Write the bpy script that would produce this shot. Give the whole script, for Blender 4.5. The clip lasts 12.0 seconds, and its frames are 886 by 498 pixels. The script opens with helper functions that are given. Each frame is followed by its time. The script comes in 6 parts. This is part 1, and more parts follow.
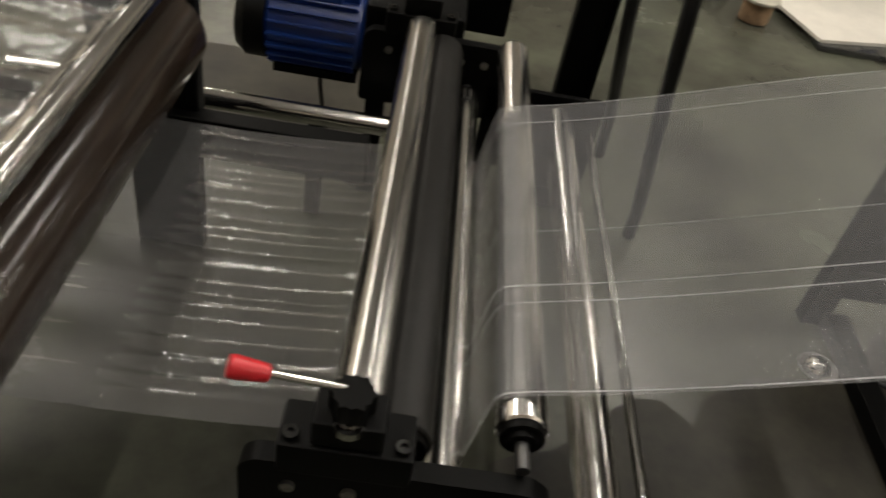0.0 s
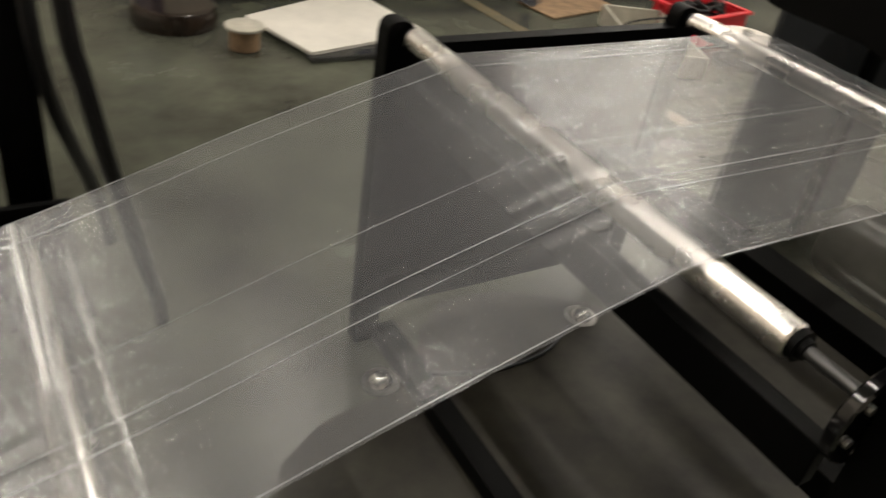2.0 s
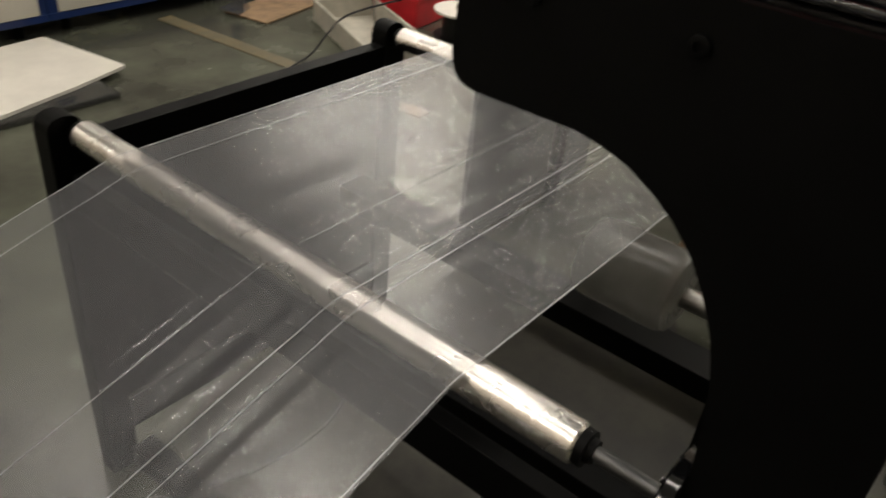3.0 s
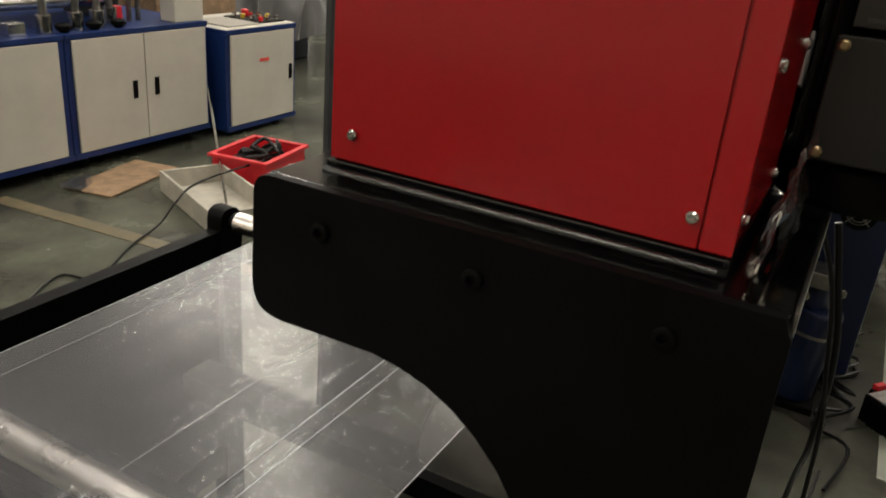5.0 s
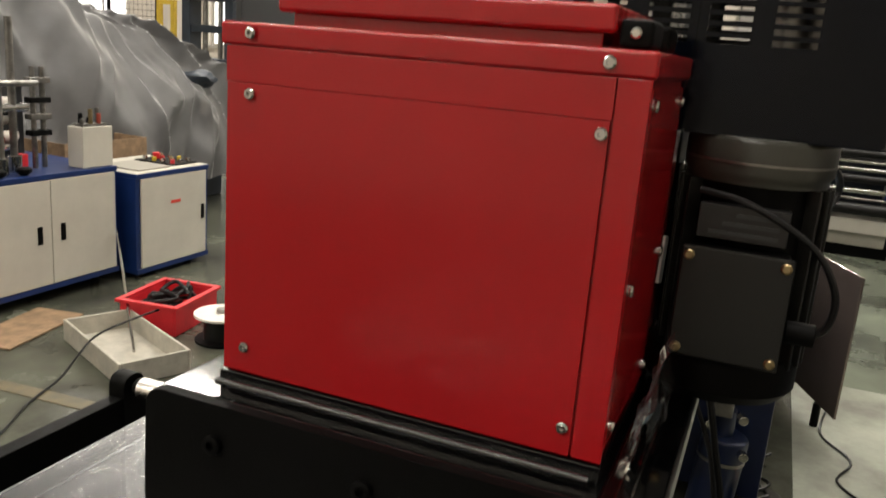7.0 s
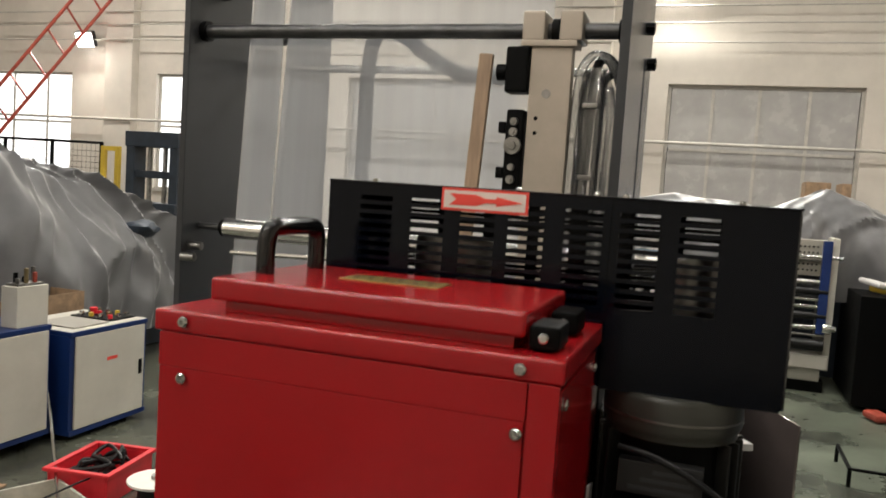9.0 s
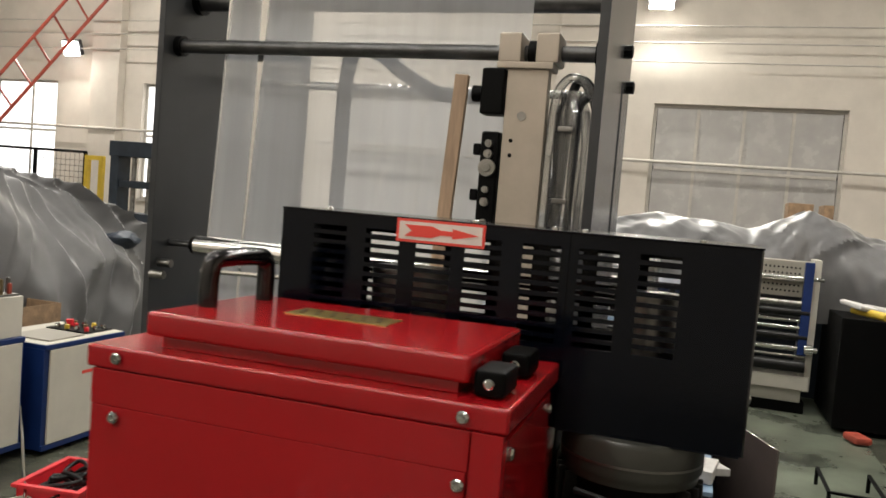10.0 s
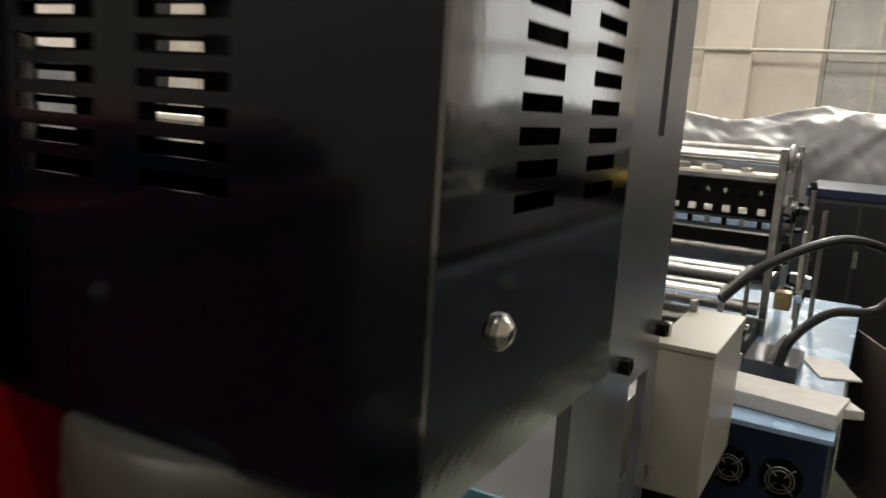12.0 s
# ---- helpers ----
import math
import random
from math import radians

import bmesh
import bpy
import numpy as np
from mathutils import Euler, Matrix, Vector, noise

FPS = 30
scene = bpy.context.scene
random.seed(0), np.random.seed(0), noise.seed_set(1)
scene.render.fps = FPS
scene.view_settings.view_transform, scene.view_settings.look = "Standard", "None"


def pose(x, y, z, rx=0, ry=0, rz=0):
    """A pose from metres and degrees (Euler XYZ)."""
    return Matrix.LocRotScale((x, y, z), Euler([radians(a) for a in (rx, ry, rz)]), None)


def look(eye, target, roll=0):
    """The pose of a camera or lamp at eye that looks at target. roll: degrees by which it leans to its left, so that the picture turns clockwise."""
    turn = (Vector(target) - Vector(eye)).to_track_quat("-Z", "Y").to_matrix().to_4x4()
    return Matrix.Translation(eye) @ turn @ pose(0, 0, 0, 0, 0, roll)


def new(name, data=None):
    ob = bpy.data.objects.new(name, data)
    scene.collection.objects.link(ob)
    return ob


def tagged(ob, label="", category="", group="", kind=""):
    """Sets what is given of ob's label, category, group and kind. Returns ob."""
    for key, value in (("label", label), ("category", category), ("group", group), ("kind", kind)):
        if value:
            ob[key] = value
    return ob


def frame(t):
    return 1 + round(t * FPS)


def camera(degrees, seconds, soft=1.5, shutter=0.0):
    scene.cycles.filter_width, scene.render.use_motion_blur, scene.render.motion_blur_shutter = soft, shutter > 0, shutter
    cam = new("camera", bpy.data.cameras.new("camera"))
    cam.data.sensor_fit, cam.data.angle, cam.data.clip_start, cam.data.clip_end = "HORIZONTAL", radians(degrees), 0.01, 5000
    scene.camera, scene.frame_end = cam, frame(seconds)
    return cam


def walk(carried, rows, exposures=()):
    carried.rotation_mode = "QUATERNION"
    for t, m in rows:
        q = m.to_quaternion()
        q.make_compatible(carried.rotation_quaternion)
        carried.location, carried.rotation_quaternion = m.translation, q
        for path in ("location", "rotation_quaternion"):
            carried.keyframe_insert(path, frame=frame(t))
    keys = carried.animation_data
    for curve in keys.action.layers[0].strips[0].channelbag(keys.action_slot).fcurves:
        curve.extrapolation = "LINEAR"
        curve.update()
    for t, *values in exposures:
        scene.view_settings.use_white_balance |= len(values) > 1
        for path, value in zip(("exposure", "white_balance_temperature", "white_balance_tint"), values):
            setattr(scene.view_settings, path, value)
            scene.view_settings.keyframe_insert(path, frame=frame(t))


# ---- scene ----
cam = camera(58.0, 12.0, soft=1.6, shutter=0.5)
PATH = [
    (0, (-0.509, -0.081, 1.384), (-0.39, 1.438, 0.089), 11.8),
    (0.5, (-0.423, -0.08, 1.403), (-0.163, 1.433, 0.121), 12.1),
    (1, (-0.337, -0.075, 1.401), (0.096, 1.447, 0.178), 11.5),
    (1.5, (-0.246, -0.046, 1.418), (0.434, 1.435, 0.258), 10.3),
    (2, (-0.191, 0.039, 1.444), (0.768, 1.39, 0.325), 9.9),
    (2.5, (-0.045, 0.156, 1.5), (1.11, 1.327, 0.363), 6.1),
    (3, (0.027, 0.203, 1.515), (1.375, 1.183, 0.41), 6.3),
    (3.5, (0.052, 0.198, 1.548), (1.491, 1.104, 0.496), 5.8),
    (3.7, (0.077, 0.204, 1.551), (1.552, 1.101, 0.541), 5.6),
    (5.3, (0.085, 0.164, 1.615), (1.756, 0.98, 0.879), 5.3),
    (5.5, (0.087, 0.164, 1.621), (1.777, 0.965, 0.914), 5.4),
    (6, (0.087, 0.155, 1.642), (1.82, 0.922, 1.001), 5.2),
    (6.5, (0.084, 0.143, 1.665), (1.854, 0.885, 1.103), 5.2),
    (7, (0.081, 0.14, 1.695), (1.884, 0.86, 1.218), 4.6),
    (7.2, (0.08, 0.142, 1.705), (1.896, 0.855, 1.264), 4.4),
    (8.8, (0.071, 0.132, 1.819), (1.955, 0.782, 1.651), 3.6),
    (9, (0.071, 0.126, 1.836), (1.962, 0.761, 1.687), 3.8),
    (9.5, (0.076, 0.116, 1.854), (1.981, 0.714, 1.743), 3.9),
    (10, (0.11, 0.104, 1.857), (2.012, 0.711, 1.745), 4.7),
    (10.5, (0.246, 0.021, 1.833), (2.114, 0.704, 1.624), 5.3),
    (11, (0.4, -0.083, 1.826), (2.191, 0.753, 1.523), 5.2),
    (11.5, (0.563, -0.091, 1.784), (2.319, 0.798, 1.435), 4.6),
    (12, (0.74, -0.054, 1.756), (2.467, 0.889, 1.398), 3.7),
]
EXPOSURES = [(0.0, 0.1, 6500, 10), (2.0, 0.02, 6500, 10), (3.7, -0.28, 6500, 10), (5.3, 0.23, 6500, 10), (7.2, 0.5, 6400, 10), (8.8, 0.25, 6200, 10), (12.0, 0.3, 6300, 10)]
walk(cam, [(t, look(eye, target, roll)) for t, eye, target, roll in PATH], EXPOSURES)

# ---- world and lights ----
world = bpy.data.worlds.new("night_outside")
scene.world = world
world.use_nodes = True
world.node_tree.nodes["Background"].inputs[0].default_value = (0.5, 0.55, 0.65, 1)
world.node_tree.nodes["Background"].inputs[1].default_value = 0.02

LAMP_POWER = 150.0
CEILING = 7.6


# ---- materials ----
def material(name, colour, rough=0.5, metal=0.0, vary=0.12, scale=6.0, bump=0.05, fine=120.0, coat=0.0, second=None, stretch=None, spec=0.5):
    m = bpy.data.materials.new(name)
    m.use_nodes = True
    n, l = m.node_tree.nodes, m.node_tree.links
    b = n["Principled BSDF"]
    b.inputs["Metallic"].default_value = metal
    b.inputs["Coat Weight"].default_value = coat
    b.inputs["Specular IOR Level"].default_value = spec
    b.inputs["Coat Roughness"].default_value = 0.08
    tc = n.new("ShaderNodeTexCoord")
    mp = n.new("ShaderNodeMapping")
    if stretch:
        mp.inputs["Scale"].default_value = stretch
    l.new(tc.outputs["Object"], mp.inputs["Vector"])
    big, small = n.new("ShaderNodeTexNoise"), n.new("ShaderNodeTexNoise")
    big.inputs["Scale"].default_value, small.inputs["Scale"].default_value = scale, fine
    big.inputs["Detail"].default_value = 6
    big.inputs["Roughness"].default_value = 0.62
    for t in (big, small):
        l.new(mp.outputs["Vector"], t.inputs["Vector"])
    ramp = n.new("ShaderNodeValToRGB")
    lo = second or tuple(c * (1 - vary * 2) for c in colour)
    hi = tuple(min(1, c * (1 + vary)) for c in colour)
    ramp.color_ramp.elements[0].position, ramp.color_ramp.elements[1].position = 0.32, 0.68
    ramp.color_ramp.elements[0].color, ramp.color_ramp.elements[1].color = (*lo, 1), (*hi, 1)
    l.new(big.outputs["Fac"], ramp.inputs["Fac"])
    l.new(ramp.outputs["Color"], b.inputs["Base Color"])
    add = n.new("ShaderNodeMapRange")
    add.inputs["To Min"].default_value, add.inputs["To Max"].default_value = max(0.03, rough - 0.08), min(1, rough + 0.1)
    l.new(big.outputs["Fac"], add.inputs["Value"])
    l.new(add.outputs["Result"], b.inputs["Roughness"])
    bp = n.new("ShaderNodeBump")
    bp.inputs["Strength"].default_value, bp.inputs["Distance"].default_value = bump, 0.002
    l.new(small.outputs["Fac"], bp.inputs["Height"])
    l.new(bp.outputs["Normal"], b.inputs["Normal"])
    return m


def sheer(name, clear, haze_colour, haze, gloss_rough, glow=(0.5, 0.5, 0.5), bump=0.3, stretch=(1, 1, 1), wave=14.0, ior=1.5):
    """Thin plastic: mostly clear, with a milky haze and a sharp sheen."""
    m = bpy.data.materials.new(name)
    m.use_nodes = True
    n, l = m.node_tree.nodes, m.node_tree.links
    n.remove(n["Principled BSDF"])
    tc, mp = n.new("ShaderNodeTexCoord"), n.new("ShaderNodeMapping")
    mp.inputs["Scale"].default_value = stretch
    l.new(tc.outputs["Object"], mp.inputs["Vector"])
    noise_n = n.new("ShaderNodeTexNoise")
    noise_n.inputs["Scale"].default_value, noise_n.inputs["Detail"].default_value = wave, 5
    l.new(mp.outputs["Vector"], noise_n.inputs["Vector"])
    bp = n.new("ShaderNodeBump")
    bp.inputs["Strength"].default_value, bp.inputs["Distance"].default_value = bump, 0.004
    l.new(noise_n.outputs["Fac"], bp.inputs["Height"])
    tr, df, tl, gl = n.new("ShaderNodeBsdfTransparent"), n.new("ShaderNodeBsdfDiffuse"), n.new("ShaderNodeBsdfTranslucent"), n.new("ShaderNodeBsdfGlossy")
    tr.inputs["Color"].default_value = (*clear, 1)
    df.inputs["Color"].default_value = tl.inputs["Color"].default_value = (*haze_colour, 1)
    gl.inputs["Color"].default_value = (0.95, 0.95, 0.95, 1)
    gl.inputs["Roughness"].default_value = gloss_rough
    for s in (df, gl, tl):
        l.new(bp.outputs["Normal"], s.inputs["Normal"])
    milk = n.new("ShaderNodeMixShader")
    milk.inputs[0].default_value = 0.45
    l.new(df.outputs[0], milk.inputs[1]), l.new(tl.outputs[0], milk.inputs[2])
    hz = n.new("ShaderNodeMapRange")
    hz.inputs["To Min"].default_value, hz.inputs["To Max"].default_value = haze * 0.7, min(1, haze * 1.3)
    l.new(noise_n.outputs["Fac"], hz.inputs["Value"])
    body = n.new("ShaderNodeMixShader")
    l.new(hz.outputs["Result"], body.inputs[0])
    l.new(tr.outputs[0], body.inputs[1]), l.new(milk.outputs[0], body.inputs[2])
    fr = n.new("ShaderNodeFresnel")
    fr.inputs["IOR"].default_value = ior
    l.new(bp.outputs["Normal"], fr.inputs["Normal"])
    top = n.new("ShaderNodeMixShader")
    l.new(fr.outputs[0], top.inputs[0])
    l.new(body.outputs[0], top.inputs[1]), l.new(gl.outputs[0], top.inputs[2])
    l.new(top.outputs[0], n["Material Output"].inputs["Surface"])
    return m


def glowing(name, colour, strength):
    m = bpy.data.materials.new(name)
    m.use_nodes = True
    b = m.node_tree.nodes["Principled BSDF"]
    b.inputs["Base Color"].default_value = (0.8, 0.8, 0.8, 1)
    b.inputs["Emission Color"].default_value = (*colour, 1)
    b.inputs["Emission Strength"].default_value = strength
    return m


RED = material("red_paint", (0.345, 0.006, 0.0095), 0.17, vary=0.05, scale=3, bump=0.03, fine=260, spec=0.45, coat=0.08)
BLACK = material("black_paint", (0.0016, 0.0016, 0.0016), 0.5, vary=0.2, scale=9, bump=0.1, fine=300, spec=0.1)
BLACK_GLOSS = material("black_gloss_paint", (0.003, 0.003, 0.0035), 0.12, vary=0.2, scale=7, bump=0.03, fine=180, coat=0.3)
VENT = material("vent_paint", (0.0016, 0.0026, 0.0056), 0.13, vary=0.2, scale=5, bump=0.02, fine=260, spec=0.2)
RUBBER = material("black_rubber", (0.006, 0.0055, 0.005), 0.45, vary=0.25, scale=20, bump=0.1, spec=0.3)
MIRROR_BLACK = material("black_mirror_lacquer", (0.002, 0.002, 0.0022), 0.05, vary=0.2, scale=7, bump=0.02, fine=180, coat=0.4, spec=1.0)
DARK_CHROME = material("dark_polished_steel", (0.4, 0.39, 0.37), 0.2, 1.0, vary=0.08, scale=30, bump=0.02, stretch=(1, 0.05, 1))
CHROME = material("polished_steel", (0.55, 0.54, 0.52), 0.13, 1.0, vary=0.06, scale=30, bump=0.02, stretch=(1, 0.05, 1))
ALU = material("brushed_aluminium", (0.88, 0.865, 0.845), 0.17, 1.0, vary=0.03, scale=6, bump=0.02, fine=400)
SATIN = material("satin_aluminium", (0.93, 0.89, 0.85), 0.27, 1.0, vary=0.02, scale=6, bump=0.02, fine=400)
STEEL = material("worn_steel", (0.33, 0.32, 0.30), 0.35, 1.0, vary=0.2, scale=18, bump=0.1)
BROWN_ROLL = material("dark_roll_cover", (0.022, 0.015, 0.011), 0.15, vary=0.25, scale=8, bump=0.5, fine=14, stretch=(1, 0.5, 1))
GREY_PLATE = material("grey_powder_coat", (0.035, 0.037, 0.04), 0.36, vary=0.1, scale=4, bump=0.12, fine=400)
SILVER_PLATE = material("grey_metallic_paint", (0.105, 0.109, 0.118), 0.22, 0.3, vary=0.08, scale=4, bump=0.1, fine=400)
CREAM = material("cream_paint", (0.53, 0.505, 0.435), 0.4, vary=0.05, scale=3, bump=0.05, fine=200)
BEIGE = material("beige_enamel", (0.30, 0.28, 0.235), 0.4, vary=0.05, scale=5, bump=0.04, fine=200)
BLUE = material("blue_paint", (0.007, 0.025, 0.115), 0.33, vary=0.1, scale=5, bump=0.06)
NAVY = material("navy_paint", (0.003, 0.009, 0.038), 0.33, vary=0.15, scale=5, bump=0.06)
BLUE_MOTOR = material("blue_enamel", (0.008, 0.032, 0.17), 0.34, vary=0.12, scale=12, bump=0.06)
PALE_BLUE = material("pale_blue_tabletop", (0.25, 0.36, 0.5), 0.25, vary=0.08, scale=6, bump=0.05)
YELLOW = material("yellow_paint", (0.62, 0.43, 0.04), 0.45, vary=0.1, scale=6)
CRATE = material("red_plastic", (0.62, 0.02, 0.03), 0.35, vary=0.1, scale=8)
ARROW_RED = material("red_ink", (0.75, 0.07, 0.05), 0.4, vary=0.03, scale=8, bump=0.0)
LABEL_WHITE = material("label_white", (0.75, 0.70, 0.64), 0.4, vary=0.05, scale=20, bump=0.0)
LABEL_GREY = material("label_grey", (0.03, 0.03, 0.03), 0.3, 0.3, vary=0.08, scale=20, bump=0.0)
GOLD = material("gold_foil", (0.45, 0.34, 0.12), 0.3, 0.7, vary=0.15, scale=40, bump=0.1)
DARK_GREY = material("dark_grey_enamel", (0.007, 0.0075, 0.0075), 0.35, vary=0.15, scale=8, bump=0.06)
ARM_METAL = material("champagne_anodised_metal", (0.46, 0.40, 0.33), 0.35, 0.35, vary=0.05, scale=10, bump=0.05)
BRASS = material("brass", (0.36, 0.28, 0.15), 0.35, 1.0, vary=0.15, scale=60)
FOAM = material("white_foam", (0.5, 0.485, 0.465), 0.9, vary=0.06, scale=30, bump=0.3)
TRAY = material("grey_cream_plastic", (0.43, 0.405, 0.34), 0.5, vary=0.12, scale=12)
WHITE_BOARD = material("white_board", (0.66, 0.63, 0.57), 0.4, vary=0.06, scale=6)
CARDBOARD = material("cardboard", (0.27, 0.175, 0.10), 0.85, vary=0.2, scale=14, bump=0.2)
WOOD = material("pale_wood", (0.42, 0.29, 0.19), 0.6, vary=0.15, scale=10, stretch=(6, 6, 0.6))
HOSE = material("black_hose", (0.006, 0.006, 0.0065), 0.38, vary=0.15, scale=30, spec=0.3)
PANEL = material("glossy_steel_door_paint", (0.27, 0.215, 0.19), 0.12, 0.6, vary=0.06, scale=3, bump=0.03)
# floor green made much paler, with the strong lamp light put into it
NEAR_LIT_FLOOR = material("near_lit_green_floor", (0.36, 0.38, 0.31), 0.4, vary=0.12, scale=2.0, bump=0.2, fine=50, second=(0.15, 0.15, 0.125))
OLIVE_CAST = material("olive_grey_cast_metal", (0.048, 0.048, 0.04), 0.3, vary=0.15, scale=10, bump=0.1, fine=220)
DARK_BAR = material("dark_drawn_steel", (0.10, 0.10, 0.10), 0.34, 0.8, vary=0.15, scale=20, bump=0.05)
DARK_CAST = material("black_cast_metal", (0.013, 0.0125, 0.011), 0.3, vary=0.25, scale=12, bump=0.2, fine=200, spec=0.45)
WALL = material("cream_plaster", (0.60, 0.55, 0.48), 0.85, vary=0.06, scale=1.2, bump=0.2, fine=40)
CEIL = material("ceiling_sheet", (0.6, 0.6, 0.6), 0.7, vary=0.06, scale=2)
FLOOR = material("worn_green_floor", (0.082, 0.087, 0.064), 0.24, vary=0.2, scale=1.7, bump=0.15, fine=60, second=(0.028, 0.027, 0.022), spec=0.35)
LINE = material("worn_yellow_line", (0.12, 0.093, 0.048), 0.5, vary=0.3, scale=12, second=(0.08, 0.075, 0.05))
# floor green lightened for the lamp light on the open side
LIT_FLOOR = material("lit_green_floor", (0.155, 0.175, 0.13), 0.27, vary=0.15, scale=1.3, bump=0.1, fine=60, second=(0.035, 0.037, 0.03))
# floor stains, and patches where the machine's shade is painted in
STAIN_AND_SHADE = material("dark_floor_stain_and_shade", (0.032, 0.030, 0.022), 0.45, vary=0.35, scale=5, second=(0.012, 0.010, 0.008), spec=0.3)
PANE = material("milky_window", (0.40, 0.385, 0.365), 0.25, vary=0.06, scale=3)
BRIGHT_PANE = glowing("lit_window", (1.0, 0.98, 0.95), 1.3)
FRAME_GREY = material("window_frame_paint", (0.46, 0.43, 0.38), 0.6, vary=0.08, scale=8)
DARK_STEEL = material("dark_blue_steel", (0.025, 0.035, 0.05), 0.45, vary=0.2, scale=6)
LADDER_RED = material("red_oxide_paint", (0.35, 0.06, 0.035), 0.5, vary=0.15, scale=8)
COPPER_WIRE = material("orange_wire", (0.45, 0.12, 0.05), 0.45, vary=0.2, scale=20)
FILM = sheer("clear_film", (0.97, 0.97, 0.975), (0.84, 0.86, 0.94), 0.115, 0.24, bump=0.0, stretch=(0.05, 2.0, 0.05), wave=6, ior=1.68)
CREASE = sheer("film_crease", (0.92, 0.92, 0.93), (0.92, 0.93, 0.96), 0.62, 0.2, bump=0.0, ior=1.6)
MILKY_WRAP = sheer("milky_wrap", (0.8, 0.8, 0.78), (0.42, 0.41, 0.385), 0.6, 0.22, bump=0.3, wave=14, ior=1.4)
NIP_FILM = sheer("creased_film", (0.86, 0.86, 0.87), (0.6, 0.6, 0.62), 0.14, 0.1, bump=0.38, stretch=(0.15, 4.0, 0.15), wave=10, ior=1.65)
TUBE_FILM = sheer("tower_film", (0.93, 0.94, 0.95), (0.84, 0.86, 0.9), 0.36, 0.12, bump=0.02, stretch=(1, 3, 0.1), wave=4, ior=1.6)
COVER = sheer("dust_sheet", (0.7, 0.71, 0.72), (0.215, 0.212, 0.212), 0.88, 0.45, bump=0.15, wave=6, ior=1.33)
SLEEVE = sheer("clear_sleeve", (0.8, 0.8, 0.8), (0.7, 0.7, 0.68), 0.14, 0.07, bump=0.9, stretch=(1, 1, 0.3), wave=30, ior=1.9)
WRAP = sheer("wrap_film", (0.86, 0.86, 0.86), (0.5, 0.5, 0.5), 0.10, 0.1, bump=0.5, wave=25)
LAMP_GLOW = glowing("lamp_glow", (1.0, 0.95, 0.86), 14.0)
FLOOD_GLOW = glowing("flood_glow", (1.0, 0.96, 0.84), 40.0)

# ---- building helpers ----
ROOT = {}


def thing(name, x, y, z, label="", category="", group="", kind=""):
    ob = new(name)
    ob.empty_display_size = 0.05
    ob.location = (x, y, z)
    ROOT[ob.name] = Vector((x, y, z))
    return tagged(ob, label, category, group, kind)


def finish(bm, angle=0.6):
    bmesh.ops.recalc_face_normals(bm, faces=bm.faces)
    for f in bm.faces:
        f.smooth = True
    for e in bm.edges:
        if len(e.link_faces) != 2 or e.calc_face_angle(0) > angle:
            e.smooth = False


def part(name, bm, mat, parent=None, label="", **tags):
    finish(bm)
    base = Vector((0, 0, 0))
    if parent is not None:
        base = ROOT[parent.name]
        bmesh.ops.translate(bm, verts=bm.verts, vec=-base)
    me = bpy.data.meshes.new(name)
    bm.to_mesh(me)
    bm.free()
    me.materials.append(mat)
    ob = new(name, me)
    if parent is not None:
        ob.parent = parent
    if len(me.polygons) < 1500:
        flat = ob.modifiers.new("flat_faces", "WEIGHTED_NORMAL")
        flat.keep_sharp = True
        flat.weight = 90
    ROOT[ob.name] = base
    return tagged(ob, label, **tags)


def box(a, b, bev=0.0, bm=None, seg=2):
    bm = bm or bmesh.new()
    r = bmesh.ops.create_cube(bm, size=1)
    vs = r["verts"]
    for v in vs:
        v.co = Vector([(p + q) / 2 + c * (q - p) for p, q, c in zip(a, b, v.co)])
    if bev:
        es = list({e for v in vs for e in v.link_edges})
        bmesh.ops.bevel(bm, geom=es, offset=bev, segments=seg, profile=0.5, affect="EDGES")
    return bm


def rotbox(c, size, rot, bev=0.0, bm=None):
    bm = bm or bmesh.new()
    t = bmesh.new()
    box([-s / 2 for s in size], [s / 2 for s in size], bev, t)
    m = pose(*c, *rot)
    bmesh.ops.transform(t, matrix=m, verts=t.verts)
    me = bpy.data.meshes.new("tmp")
    t.to_mesh(me)
    t.free()
    bm.from_mesh(me)
    bpy.data.meshes.remove(me)
    return bm


def lathe(profile, p, way, n=24, bm=None):
    """Turns (distance, radius) pairs about the line from p along way."""
    bm = bm or bmesh.new()
    way = Vector(way).normalized()
    q = way.to_track_quat("Z", "Y")
    rings = []
    for d, r in profile:
        rings.append([bm.verts.new(Vector(p) + way * d + q @ Vector((r * math.cos(2 * math.pi * i / n), r * math.sin(2 * math.pi * i / n), 0))) for i in range(n)])
    for a, b in zip(rings, rings[1:]):
        for i in range(n):
            bm.faces.new((a[i], a[(i + 1) % n], b[(i + 1) % n], b[i]))
    bm.faces.new(rings[0][::-1]), bm.faces.new(rings[-1])
    return bm


def cyl(p, q, r, n=24, bev=0.0, bm=None):
    d = (Vector(q) - Vector(p)).length
    prof = [(0, r), (d, r)] if not bev else [(0, r - bev), (bev * 0.3, r - bev * 0.3), (bev, r), (d - bev, r), (d - bev * 0.3, r - bev * 0.3), (d, r - bev)]
    return lathe(prof, p, Vector(q) - Vector(p), n, bm)


